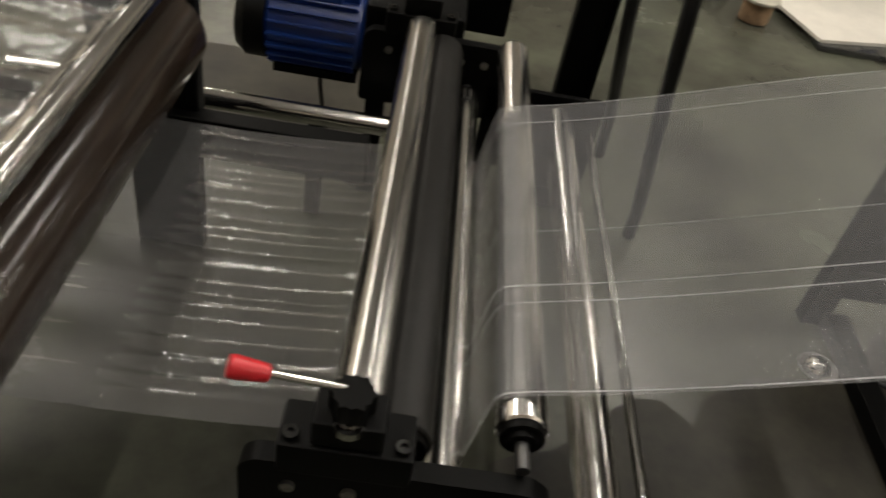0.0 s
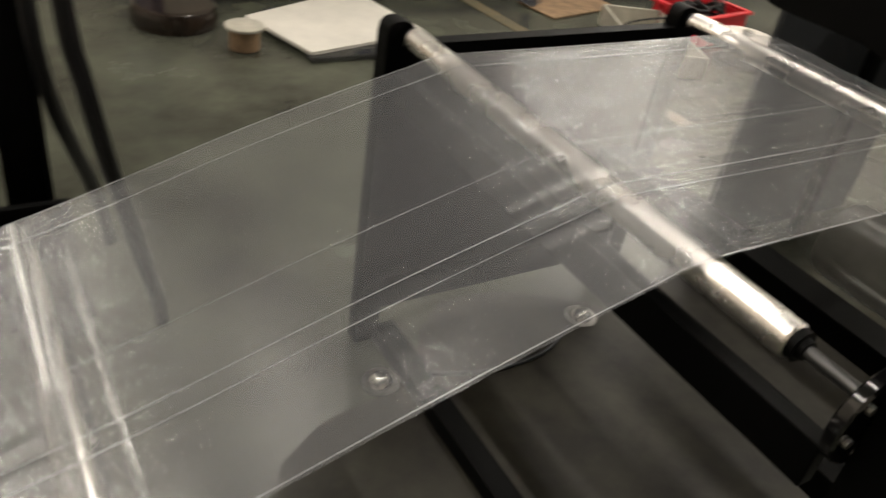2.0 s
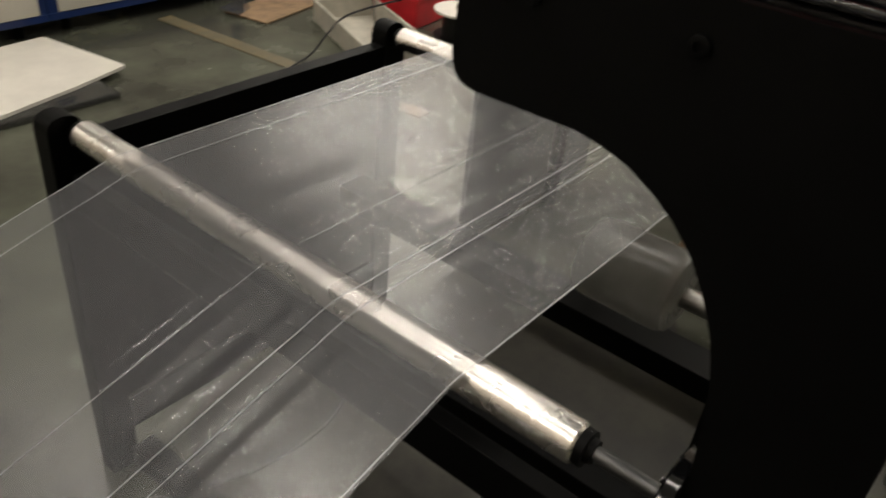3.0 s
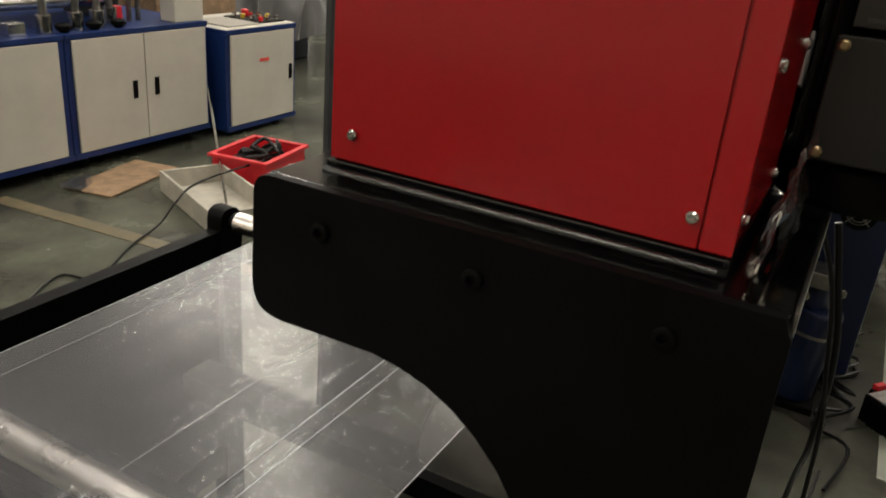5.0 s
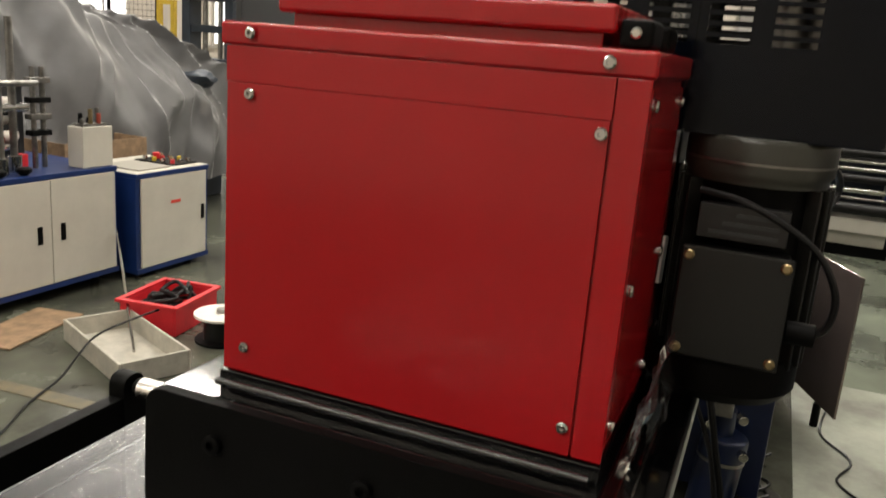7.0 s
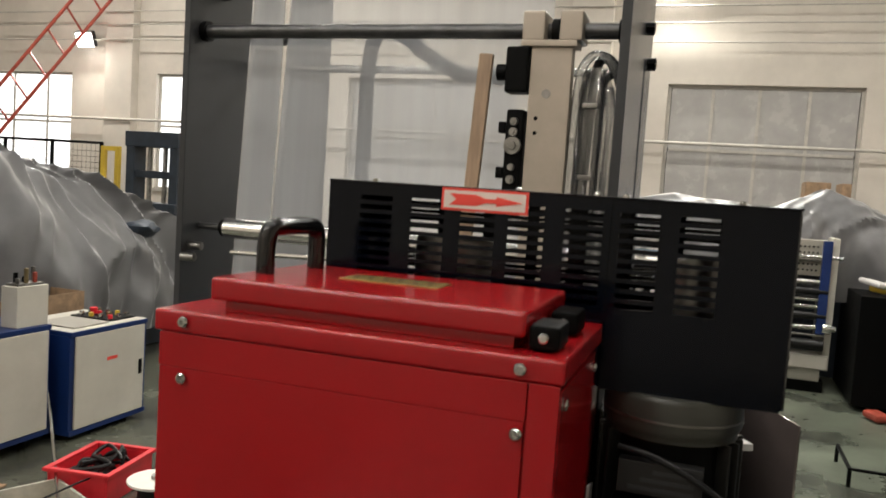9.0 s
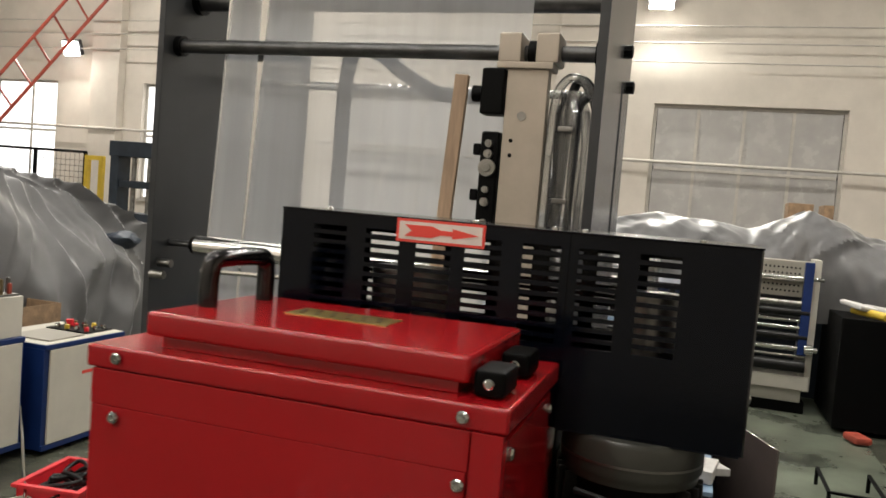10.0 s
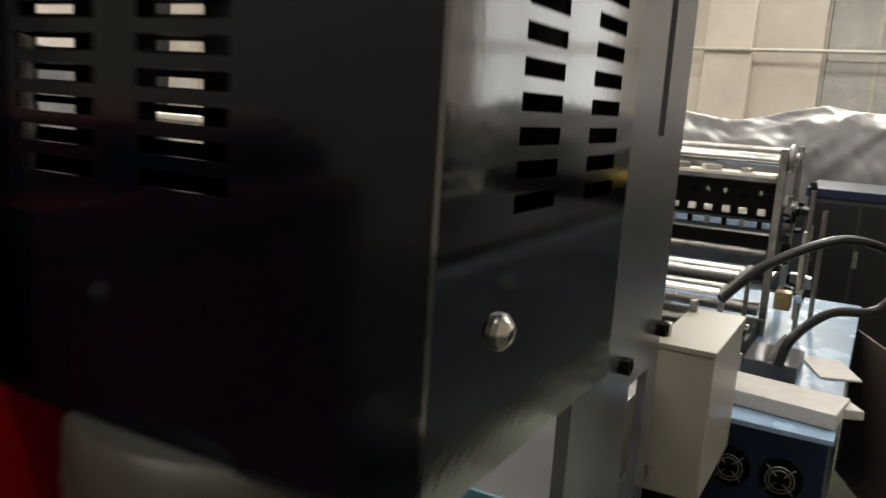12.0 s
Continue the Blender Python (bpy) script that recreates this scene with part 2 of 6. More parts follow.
def prism(poly, axis, a, b, bev=0.0, bm=None):
    """A plane outline (the two other axes in order) pulled along an axis from a to b."""
    bm = bm or bmesh.new()
    def at(u, v, w):
        return {"x": (w, u, v), "y": (u, w, v), "z": (u, v, w)}[axis]
    lo = [bm.verts.new(at(u, v, a)) for u, v in poly]
    hi = [bm.verts.new(at(u, v, b)) for u, v in poly]
    f0, f1 = bm.faces.new(lo), bm.faces.new(hi[::-1])
    k = len(poly)
    for i in range(k):
        bm.faces.new((lo[i], hi[i], hi[(i + 1) % k], lo[(i + 1) % k]))
    if bev:
        bmesh.ops.bevel(bm, geom=list(f0.edges) + list(f1.edges), offset=bev, segments=2, profile=0.5, affect="EDGES")
    return bm


def smooth_line(pts, k=6):
    pts = [Vector(p) for p in pts]
    out = []
    for i in range(len(pts) - 1):
        p0, p1, p2, p3 = pts[max(i - 1, 0)], pts[i], pts[i + 1], pts[min(i + 2, len(pts) - 1)]
        for j in range(k):
            t = j / k
            out.append(0.5 * (2 * p1 + (p2 - p0) * t + (2 * p0 - 5 * p1 + 4 * p2 - p3) * t * t + (3 * p1 - p0 - 3 * p2 + p3) * t ** 3))
    return out + [pts[-1]]


def sweep(pts, r, n=8, bm=None, k=6):
    bm = bm or bmesh.new()
    line = smooth_line(pts, k) if len(pts) > 2 else [Vector(p) for p in pts]
    rings, ref = [], None
    for i, p in enumerate(line):
        way = (line[min(i + 1, len(line) - 1)] - line[max(i - 1, 0)]).normalized()
        if ref is None:
            ref = way.orthogonal().normalized()
        ref = (ref - way * ref.dot(way)).normalized()
        side = way.cross(ref)
        rings.append([bm.verts.new(p + (ref * math.cos(2 * math.pi * j / n) + side * math.sin(2 * math.pi * j / n)) * r) for j in range(n)])
    for a, b in zip(rings, rings[1:]):
        for j in range(n):
            bm.faces.new((a[j], a[(j + 1) % n], b[(j + 1) % n], b[j]))
    bm.faces.new(rings[0][::-1]), bm.faces.new(rings[-1])
    return bm


def slotted(us, vs, holes, place, thick, bm=None):
    """A sheet with real openings. us, vs: outline; holes: (u0, u1, v0, v1); place(u, v, d) gives the point at depth d."""
    bm = bm or bmesh.new()
    cu = sorted({*us, *[h[0] for h in holes], *[h[1] for h in holes]})
    cv = sorted({*vs, *[h[2] for h in holes], *[h[3] for h in holes]})
    verts = {}
    def v(i, j, s):
        if (i, j, s) not in verts:
            verts[i, j, s] = bm.verts.new(place(cu[i], cv[j], thick * s))
        return verts[i, j, s]
    def solid(i, j):
        if not (0 <= i < len(cu) - 1 and 0 <= j < len(cv) - 1):
            return False
        u, w = (cu[i] + cu[i + 1]) / 2, (cv[j] + cv[j + 1]) / 2
        return not any(h[0] < u < h[1] and h[2] < w < h[3] for h in holes)
    for i in range(len(cu) - 1):
        for j in range(len(cv) - 1):
            if not solid(i, j):
                continue
            for s in (0, 1):
                bm.faces.new((v(i, j, s), v(i + 1, j, s), v(i + 1, j + 1, s), v(i, j + 1, s)))
            for (di, dj, p, q) in ((-1, 0, (i, j), (i, j + 1)), (1, 0, (i + 1, j), (i + 1, j + 1)), (0, -1, (i, j), (i + 1, j)), (0, 1, (i, j + 1), (i + 1, j + 1))):
                if not solid(i + di, j + dj):
                    bm.faces.new((v(*p, 0), v(*q, 0), v(*q, 1), v(*p, 1)))
    return bm


def rounded(poly, radii, k=5):
    """The outline with its corners rounded."""
    out = []
    m = len(poly)
    for i, p in enumerate(poly):
        r = radii[i] if isinstance(radii, (list, tuple)) else radii
        p, a, b = Vector(p), Vector(poly[i - 1]), Vector(poly[(i + 1) % m])
        if r <= 0:
            out.append(tuple(p))
            continue
        u, w = (a - p).normalized(), (b - p).normalized()
        s, e = p + u * r, p + w * r
        for j in range(k + 1):
            t = j / k
            out.append(tuple((1 - t) ** 2 * s + 2 * t * (1 - t) * p + t * t * e))
    return out


def screw(parent, c, way, r=0.0055, name="screw", mat=None):
    way = Vector(way)
    bm = lathe([(0, r), (r * 0.5, r), (r * 0.8, r * 0.75), (r * 0.8, r * 0.38), (r * 0.35, r * 0.38)], c, way, 12)
    return part(name, bm, mat or CHROME, parent, "polished socket-head screw")


def roller(name, x, z, r, y0, y1, mat, label, group="guide rollers", axle=0.05, core=None):
    t = thing(name, x, y0, z, label, "roller", group)
    part("tube", lathe([(0, r - 0.012), (0.001, r - 0.003), (0.004, r), (y1 - y0 - 0.004, r), (y1 - y0 - 0.001, r - 0.003), (y1 - y0, r - 0.012)], (x, y0, z), (0, 1, 0), 40), mat, t)
    part("end_cap", lathe([(0, r * 0.86), (0.012, r * 0.86), (0.012, r * 0.6), (0.02, r * 0.55)], (x, y0 + 0.002, z), (0, -1, 0), 24), BLACK, t, "black bearing cap")
    part("end_cap", lathe([(0, r * 0.86), (0.012, r * 0.86), (0.012, r * 0.6), (0.02, r * 0.55)], (x, y1 - 0.002, z), (0, 1, 0), 24), BLACK, t, "black bearing cap")
    part("axle", cyl((x, y0 - axle, z), (x, y1 + axle, z), min(0.010, r * 0.36), 14), DARK_BAR, t, "dark steel axle")
    return t

# ---- the hall ----
X0, X1, Y0, Y1 = -7.0, 14.0, -7.0, 17.0
floor = part("floor", box((X0, Y0, -0.2), (X1 + 0.3, Y1, 0.0)), FLOOR, kind="structure", label="worn green-painted concrete factory floor with stains")
part("ceiling", box((X0, Y0, CEILING), (X1 + 0.3, Y1, CEILING + 0.2)), CEIL, kind="structure", label="pale sheet-metal factory ceiling")
part("wall_west", box((X0 - 0.3, Y0, -0.2), (X0, Y1, CEILING)), WALL, kind="structure", label="plain cream plaster wall")
part("wall_south", box((X0, Y0 - 0.3, -0.2), (X1 + 0.3, Y0, CEILING)), WALL, kind="structure", label="plain cream plaster wall")
part("wall_north", box((X0, Y1, -0.2), (X1 + 0.3, Y1 + 0.3, CEILING)), WALL, kind="structure", label="plain cream plaster wall")
OPEN = [(-1.93, 1.04, 1.45, 3.83), (3.6, 6.9, 1.45, 3.83), (10.62, 11.3, 1.45, 3.83), (13.5, 16.4, 1.45, 3.83), (-6.7, -4.1, 1.45, 3.83)]
part("wall_east", slotted((Y0, Y1), (-0.2, CEILING), OPEN, lambda u, v, d: (X1 + d, u, v), 0.28), WALL, kind="structure", label="cream plaster wall with wide steel windows")


def wall_window(name, y0, y1, z0, z1, posts, rail, pane, label):
    w = thing(name, X1 + 0.1, y0, z0, label, "window", kind="structure")
    x = X1 + 0.1
    fr = 0.05
    for a, b in (((x, y0, z0), (x + 0.06, y0 + fr, z1)), ((x, y1 - fr, z0), (x + 0.06, y1, z1)), ((x, y0 + fr, z0), (x + 0.06, y1 - fr, z0 + fr)), ((x, y0 + fr, z1 - fr), (x + 0.06, y1 - fr, z1))):
        part("window_frame", box(a, b), FRAME_GREY, w)
    ys = [y0 + fr] + posts + [y1 - fr]
    for p in posts:
        part("mullion", box((x, p - 0.025, z0 + fr), (x + 0.055, p + 0.025, z1 - fr)), FRAME_GREY, w)
    for a, b in zip(ys, ys[1:]):
        part("transom", box((x + 0.002, a + 0.025, rail - 0.025), (x + 0.05, b - 0.025, rail + 0.025)), FRAME_GREY, w)
        for lo, hi in ((z0 + fr, rail - 0.025), (rail + 0.025, z1 - fr)):
            part("pane", box((x + 0.02, a + 0.01, lo), (x + 0.03, b - 0.01, hi)), pane, w)
    part("window_sill", box((X1 - 0.05, y0 - 0.05, z0 - 0.05), (X1 + 0.1, y1 + 0.05, z0)), FRAME_GREY, w)


wall_window("window_1", *OPEN[0], [-1.15, -0.4, 0.32], 2.76, PANE, "wide steel window with milky grey panes")
wall_window("window_2", *OPEN[1], [4.4, 5.2, 6.0], 2.76, PANE, "wide steel window with milky grey panes")
wall_window("window_3", *OPEN[2], [], 2.76, BRIGHT_PANE, "narrow steel window with bright panes")
wall_window("window_4", *OPEN[3], [14.25, 15.2], 2.76, BRIGHT_PANE, "wide steel window with bright panes")
wall_window("window_5", *OPEN[4], [-5.8, -5.0], 2.76, BRIGHT_PANE, "wide steel window with bright panes")
for y in (12.1, 7.9, 2.35, -3.4):
    part("column", box((X1 - 0.22, y - 0.35, 0), (X1, y + 0.35, CEILING), 0.02), WALL, kind="structure", label="cream plastered wall column")
for z in (5.05, 4.78, 4.47):
    part("wall_cable", cyl((X1 - 0.26, Y0, z), (X1 - 0.26, Y1, z), 0.013, 8), FRAME_GREY, kind="structure", label="thin grey cable run along the wall")
part("wall_pipe", cyl((X1 - 0.27, Y0, 2.84), (X1 - 0.27, Y1, 2.84), 0.028, 10), FRAME_GREY, kind="structure", label="grey conduit pipe along the wall")
# floor markings, stains, painted-in shade and joints
for i, (a, b) in enumerate((((2.50, 4.06), (2.66, 2.3)),)):
    way = Vector((b[0] - a[0], b[1] - a[1], 0))
    part("floor_line", rotbox(((a[0] + b[0]) / 2, (a[1] + b[1]) / 2, 0.002), (way.length, 0.09, 0.004), (0, 0, math.degrees(math.atan2(way.y, way.x)))), LINE, kind="structure", label="worn yellow painted floor line")


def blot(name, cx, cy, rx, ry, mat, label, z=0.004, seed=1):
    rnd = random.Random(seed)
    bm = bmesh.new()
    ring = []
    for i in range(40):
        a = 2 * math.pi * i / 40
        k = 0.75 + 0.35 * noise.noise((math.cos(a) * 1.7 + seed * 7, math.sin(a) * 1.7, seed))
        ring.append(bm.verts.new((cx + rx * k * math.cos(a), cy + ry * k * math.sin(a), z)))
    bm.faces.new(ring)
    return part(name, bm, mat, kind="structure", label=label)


# light falling on the open floor, painted in as two paler slabs
part("walkway", box((5.0, -1.5, 0.0), (13.9, -0.30, 0.004)), LIT_FLOOR, kind="structure", label="green floor of the open walkway, lamp light painted in")
part("walkway", box((2.7, -1.5, 0.0), (4.997, -0.17, 0.004)), NEAR_LIT_FLOOR, kind="structure", label="worn walkway floor, made paler to paint in strong light")
# the first two paint in shade by the stand and below the line
blot("floor_stain_and_shade", 0.15, 0.78, 0.45, 0.38, STAIN_AND_SHADE, "dark floor patch with shade painted in, beside the roller stand", z=0.006, seed=15)
blot("floor_stain_and_shade", 1.25, 0.8, 1.45, 1.02, STAIN_AND_SHADE, "dark floor patch with shade painted in, below the film line", seed=6)
blot("floor_stain_and_shade", 3.2, 0.05, 0.5, 0.22, STAIN_AND_SHADE, "dark dirty patch on the floor", z=0.008, seed=3)
blot("floor_stain_and_shade", -0.95, 2.2, 0.62, 0.42, STAIN_AND_SHADE, "dark brown oily patch on the floor behind the drive motor", seed=9)


LONG = 8.0


def high_bay(x, y, power):
    t = thing("ceiling_lamp", x, y, CEILING, "long white factory ceiling lamp, switched on", "lamp", "ceiling lamps")
    part("housing", box((x - 0.09, y - LONG / 2, CEILING - 0.35), (x + 0.09, y + LONG / 2, CEILING - 0.28), 0.01), CREAM, t)
    part("tube", box((x - 0.06, y - LONG / 2 + 0.03, CEILING - 0.375), (x + 0.06, y + LONG / 2 - 0.03, CEILING - 0.352), 0.005), LAMP_GLOW, t, "glowing lamp tube")
    for s in (-LONG / 3, LONG / 3):
        part("rod", cyl((x, y + s, CEILING - 0.28), (x, y + s, CEILING), 0.008, 8), STEEL, t)
    d = bpy.data.lights.new("lamp_light", "AREA")
    d.shape, d.size, d.size_y, d.energy, d.color = "RECTANGLE", 0.14, LONG, power, (1.0, 0.93, 0.82)
    o = new("lamp_light", d)
    o.location = (x, y, CEILING - 0.4)


for x, y, k in ((-5.3, 4.8, 2.1), (-4.6, 13.0, 0.6), (-0.6, 1.0, 0.8), (3.0, 5.2, 1.3), (6.8, 2.2, 1.6), (8.0, -3.2, 2.0), (10.6, 9.5, 2.2)):
    high_bay(x, y, LAMP_POWER * k)


def flood(y, z, power, tilt):
    t = thing("wall_floodlight", X1 - 0.1, y, z, "small bright floodlight on a wall bracket", "lamp", "wall floodlights")
    part("bracket", box((X1 - 0.2, y - 0.03, z + 0.05), (X1, y + 0.03, z + 0.1)), STEEL, t)
    part("housing", rotbox((X1 - 0.26, y, z + 0.04), (0.1, 0.42, 0.32), (0, tilt, 0), 0.01), GREY_PLATE, t)
    part("glass", rotbox((X1 - 0.325, y, z - 0.005), (0.02, 0.38, 0.28), (0, tilt, 0), 0.004), FLOOD_GLOW, t, "glowing floodlight glass")
    d = bpy.data.lights.new("flood_light", "AREA")
    d.shape, d.size, d.size_y, d.energy, d.color = "RECTANGLE", 0.26, 0.17, power, (1.0, 0.95, 0.83)
    o = new("flood_light", d)
    o.matrix_world = look((X1 - 0.36, y, z - 0.01), (X1 - 4, y - 0.5, z - 2.6))


flood(12.9, 4.45, 90, -20)
flood(1.06, 5.45, 160, -20)

# ---- film line: frame, rollers, web ----
FY0, FY1 = 0.40, 1.52          # inner faces of the side frames


def side_frame(name, y0, y1, label, start=0.60):
    t = thing(name, start, y0, 0, label, "machine frame")
    part("upper_rail", box((start, y0, 0.73), (1.52, y1, 0.832), 0.004), BLACK, t)
    for x in (start + 0.025, 1.475):
        out = rounded([(x - 0.033, 0.0), (x + 0.033, 0.0), (x + 0.033, 0.885), (x - 0.033, 0.885)], [0, 0, 0.03, 0.03])
        part("post", prism(out, "y", y0 - 0.004, y1 + 0.004, 0.002), BLACK, t)
    part("lower_rail", box((start + 0.06, y0, 0.10), (1.44, y1, 0.19), 0.004), BLACK, t)
    if y0 > 1:
        part("side_panel", box((0.659, y0 + 0.012, 0.191), (1.441, y0 + 0.018, 0.729)), BLACK, t, "black sheet side panel")
    return t


side_frame("film_guide_frame", 1.475, 1.515, "black painted side frame of the film line, far side")
side_frame("film_guide_frame", 0.352, 0.392, "black painted side frame of the film line, near the aisle", 1.02)
for x, z, w, h, y in ((0.67, 0.026, 0.03, 0.025, 0.33), (0.635, 0.735, 0.014, 0.037, 0.335), (0.95, 0.47, 0.045, 0.03, 0.34), (1.34, 0.47, 0.045, 0.03, 0.394)):
    part("cross_beam", box((x - w, y, z - h), (x + w, 1.472, z + h), 0.003), BLACK, label="black steel cross beam of the film line frame", category="beam", group="cross beams")
roller("guide_roller", 0.645, 0.853, 0.0265, 0.432, 1.449, SATIN, "bright brushed aluminium guide roller under the clear film", axle=0.1)
roller("guide_roller", 1.476, 0.853, 0.0265, 0.432, 1.449, SATIN, "bright brushed aluminium guide roller under the clear film", axle=0.07)

t = thing("bearing_flange", 0.665, 0.31, 0.82, "round black bearing flange bolted to the bracket plate", "bearing")
part("disc", lathe([(0, 0.07), (0.003, 0.074), (0.017, 0.074), (0.02, 0.07), (0.02, 0.03), (0.03, 0.028)], (0.665, 0.313, 0.825), (0, 1, 0), 32), BLACK_GLOSS, t)
part("mounting_bar", box((0.6605, 0.20, 0.74), (0.735, 0.3125, 0.90), 0.004), BLACK, t)
for k in range(6):
    a = math.radians(60 * k + 20)
    part("bolt", lathe([(0, 0.007), (0.005, 0.007), (0.006, 0.004)], (0.665 + 0.052 * math.cos(a), 0.313, 0.825 + 0.052 * math.sin(a)), (0, -1, 0), 8), STEEL, t)

# nip stand
for y0, y1, lab in ((0.50, 0.53, "beside the aisle"), (1.735, 1.765, "far from the aisle")):
    t = thing("nip_stand_frame", -0.46, y0, 0, "black side plate of the nip roller stand, " + lab, "machine frame")
    out = rounded([(-0.665, 0.30), (-0.255, 0.30), (-0.255, 0.475), (-0.285, 0.497), (-0.645, 0.497), (-0.665, 0.48)], [0.01] * 6)
    part("side_plate", prism(out, "y", y0, y1, 0.002), BLACK, t)
    for x in (-0.62, -0.31):
        part("leg", box((x - 0.025, y0 + 0.002, 0), (x + 0.025, y1 - 0.002, 0.30), 0.003), BLACK, t)
    yl = y0 - 0.08 if y0 < 1 else y0
    part("lower_bracket", box((-0.34, yl, 0.16), (-0.03, yl + 0.02, 0.40), 0.004), BLACK, t)
    part("bracket_leg", box((-0.07, yl + 0.002, 0.0), (-0.032, yl + 0.018, 0.158), 0.002), BLACK, t)
    yb = y0 + 0.015
    part("bearing_block", box((-0.615, yb - 0.03, 0.497), (-0.445, yb + 0.045, 0.555), 0.006), BLACK, t, "black bearing block")
    part("bearing_block", box((-0.575, yb - 0.025, 0.555), (-0.485, yb + 0.035, 0.60), 0.006), BLACK, t, "black bearing block")
    for x in (-0.60, -0.46):
        part("bolt", lathe([(0, 0.011), (0.008, 0.011), (0.008, 0.005), (0.004, 0.005)], (x, yb - 0.012, 0.555), (0, 0, 1), 10), BLACK_GLOSS, t)
    for x in (-0.60, -0.52, -0.42, -0.36, -0.30):
        part("bolt", lathe([(0, 0.01), (0.006, 0.01), (0.006, 0.005), (0.003, 0.005)], (x, y0, 0.45), (0, -1, 0), 10), STEEL, t)
t = roller("nip_roller", -0.468, 0.483, 0.050, 0.56, 1.70, RUBBER, "black rubber nip roller with dull sheen", "nip rollers")
t = roller("nip_roller", -0.525, 0.535, 0.036, 0.56, 1.70, DARK_CHROME, "polished steel press roller above the rubber roller", "nip rollers")
roller("idler_roller", -0.392, 0.385, 0.030, 0.56, 1.68, ALU, "slim aluminium idler roller low in the stand", "guide rollers")
roller("guide_roller", -0.300, 0.510, 0.037, 0.587, 1.70, ALU, "bright aluminium guide roller on a thin axle", axle=0.06)
roller("guide_roller", -0.150, 0.353, 0.036, 0.45, 1.70, ALU, "bright aluminium guide roller below the clear film", axle=0.05)
part("tie_rod", cyl((-0.06, 0.44, 0.32), (-0.06, 1.735, 0.32), 0.010, 12), CHROME, label="thin polished tie rod across the stand", category="rod")
t = thing("tension_arm", -0.105, 0.42, 0.28, "black slotted steel tension arm beside the guide roller", "bracket")
part("arm", box((-0.125, 0.44, 0.27), (-0.095, 1.735, 0.295), 0.004), BLACK, t)
for y in (0.50, 0.62, 0.80, 1.1):
    part("bolt", lathe([(0, 0.011), (0.01, 0.011), (0.01, 0.006), (0.005, 0.006)], (-0.11, y, 0.295), (0, 0, 1), 8), STEEL, t)
part("measuring_rail", box((-0.462, 0.57, 0.40), (-0.452, 1.69, 0.425), 0.001), STEEL, label="thin ribbed steel rail between the rollers", category="rail")
# lever with red grip
t = thing("clamp_lever", -0.53, 0.50, 0.60, "steel clamp lever with a bright red plastic grip", "lever")
star = [(-0.53 + r * math.cos(math.radians(30 * k)), 0.515 + r * math.sin(math.radians(30 * k))) for k, r in enumerate((0.031, 0.022) * 6)]
part("hub", prism(rounded(star, 0.005, 3), "z", 0.604, 0.638, 0.003), BLACK, t, "black star hub")
part("washer", lathe([(0, 0.024), (0.004, 0.024)], (-0.53, 0.515, 0.6), (0, 0, 1), 20), CHROME, t, "bright washer")
part("collar", lathe([(0, 0.02), (0.012, 0.02)], (-0.53, 0.500, 0.588), (0, 0, 1), 14), CHROME, t)
part("rod", cyl((-0.535, 0.523, 0.632), (-0.632, 0.505, 0.662), 0.005, 12), CHROME, t)
part("grip", lathe([(0, 0.008), (0.003, 0.011), (0.042, 0.0145), (0.048, 0.013), (0.049, 0.008)], (-0.627, 0.506, 0.660), (-0.097, -0.018, 0.03), 20), CRATE, t, "red tapered plastic grip")
# motor of the nip stand
t = thing("drive_motor", -0.78, 1.90, 0.30, "blue enamelled electric drive motor with cooling fins", "motor")
part("body", lathe([(0, 0.085), (0.01, 0.095), (0.24, 0.095), (0.25, 0.085)], (-0.92, 1.86, 0.42), (1, 0, 0), 28), BLUE_MOTOR, t)
for i in range(15):
    a = math.radians(-80 + i * 17)
    c = (-0.80, 1.86 - 0.1 * math.cos(a), 0.42 + 0.1 * math.sin(a))
    part("fin", rotbox(c, (0.22, 0.022, 0.005), (-math.degrees(a), 0, 0)), BLUE_MOTOR, t)
part("terminal_box", box((-0.87, 1.80, 0.505), (-0.73, 1.92, 0.56), 0.008), BLUE_MOTOR, t, "blue terminal box")
part("fan_cover", lathe([(0, 0.102), (0.05, 0.102), (0.075, 0.08), (0.08, 0.04)], (-0.92, 1.86, 0.42), (-1, 0, 0), 28), BLACK, t, "black fan cover")
part("gearbox", box((-0.67, 1.775, 0.30), (-0.42, 1.95, 0.54), 0.015), BLACK, t, "black gearbox")
part("foot", box((-0.90, 1.80, 0.30), (-0.68, 1.92, 0.325), 0.004), BLACK, t)
part("stand", box((-0.58, 1.82, 0.0), (-0.46, 1.90, 0.30), 0.004), BLACK, t)
part("motor_cable", sweep([(-0.78, 1.84, 0.36), (-0.77, 1.80, 0.26), (-0.72, 1.72, 0.14), (-0.66, 1.70, 0.05), (-0.5, 1.85, 0.012)], 0.006), HOSE, label="thin black motor cable hanging down", category="cable")
part("cross_bar", cyl((-0.70, 2.02, 0.60), (-0.25, 2.02, 0.60), 0.02, 16), CHROME, label="polished steel bar above the gearbox", category="rod")
part("bar_holder", box((-0.52, 1.97, 0.42), (-0.30, 2.05, 0.578), 0.008), BLACK, label="black block that holds the steel bar", category="bracket")
part("side_beam", box((-1.55, 1.37, 0.30), (-0.60, 1.42, 0.40), 0.004), BLACK, label="black steel side beam along the web", category="beam", group="side beams")
part("side_beam", box((-1.55, 0.44, 0.20), (-0.67, 0.49, 0.30), 0.004), BLACK, label="black steel side beam along the web", category="beam", group="side beams")
t = thing("conduit_tube", -1.1, 1.62, 0, "long polished steel tube on two short feet", "pipe")
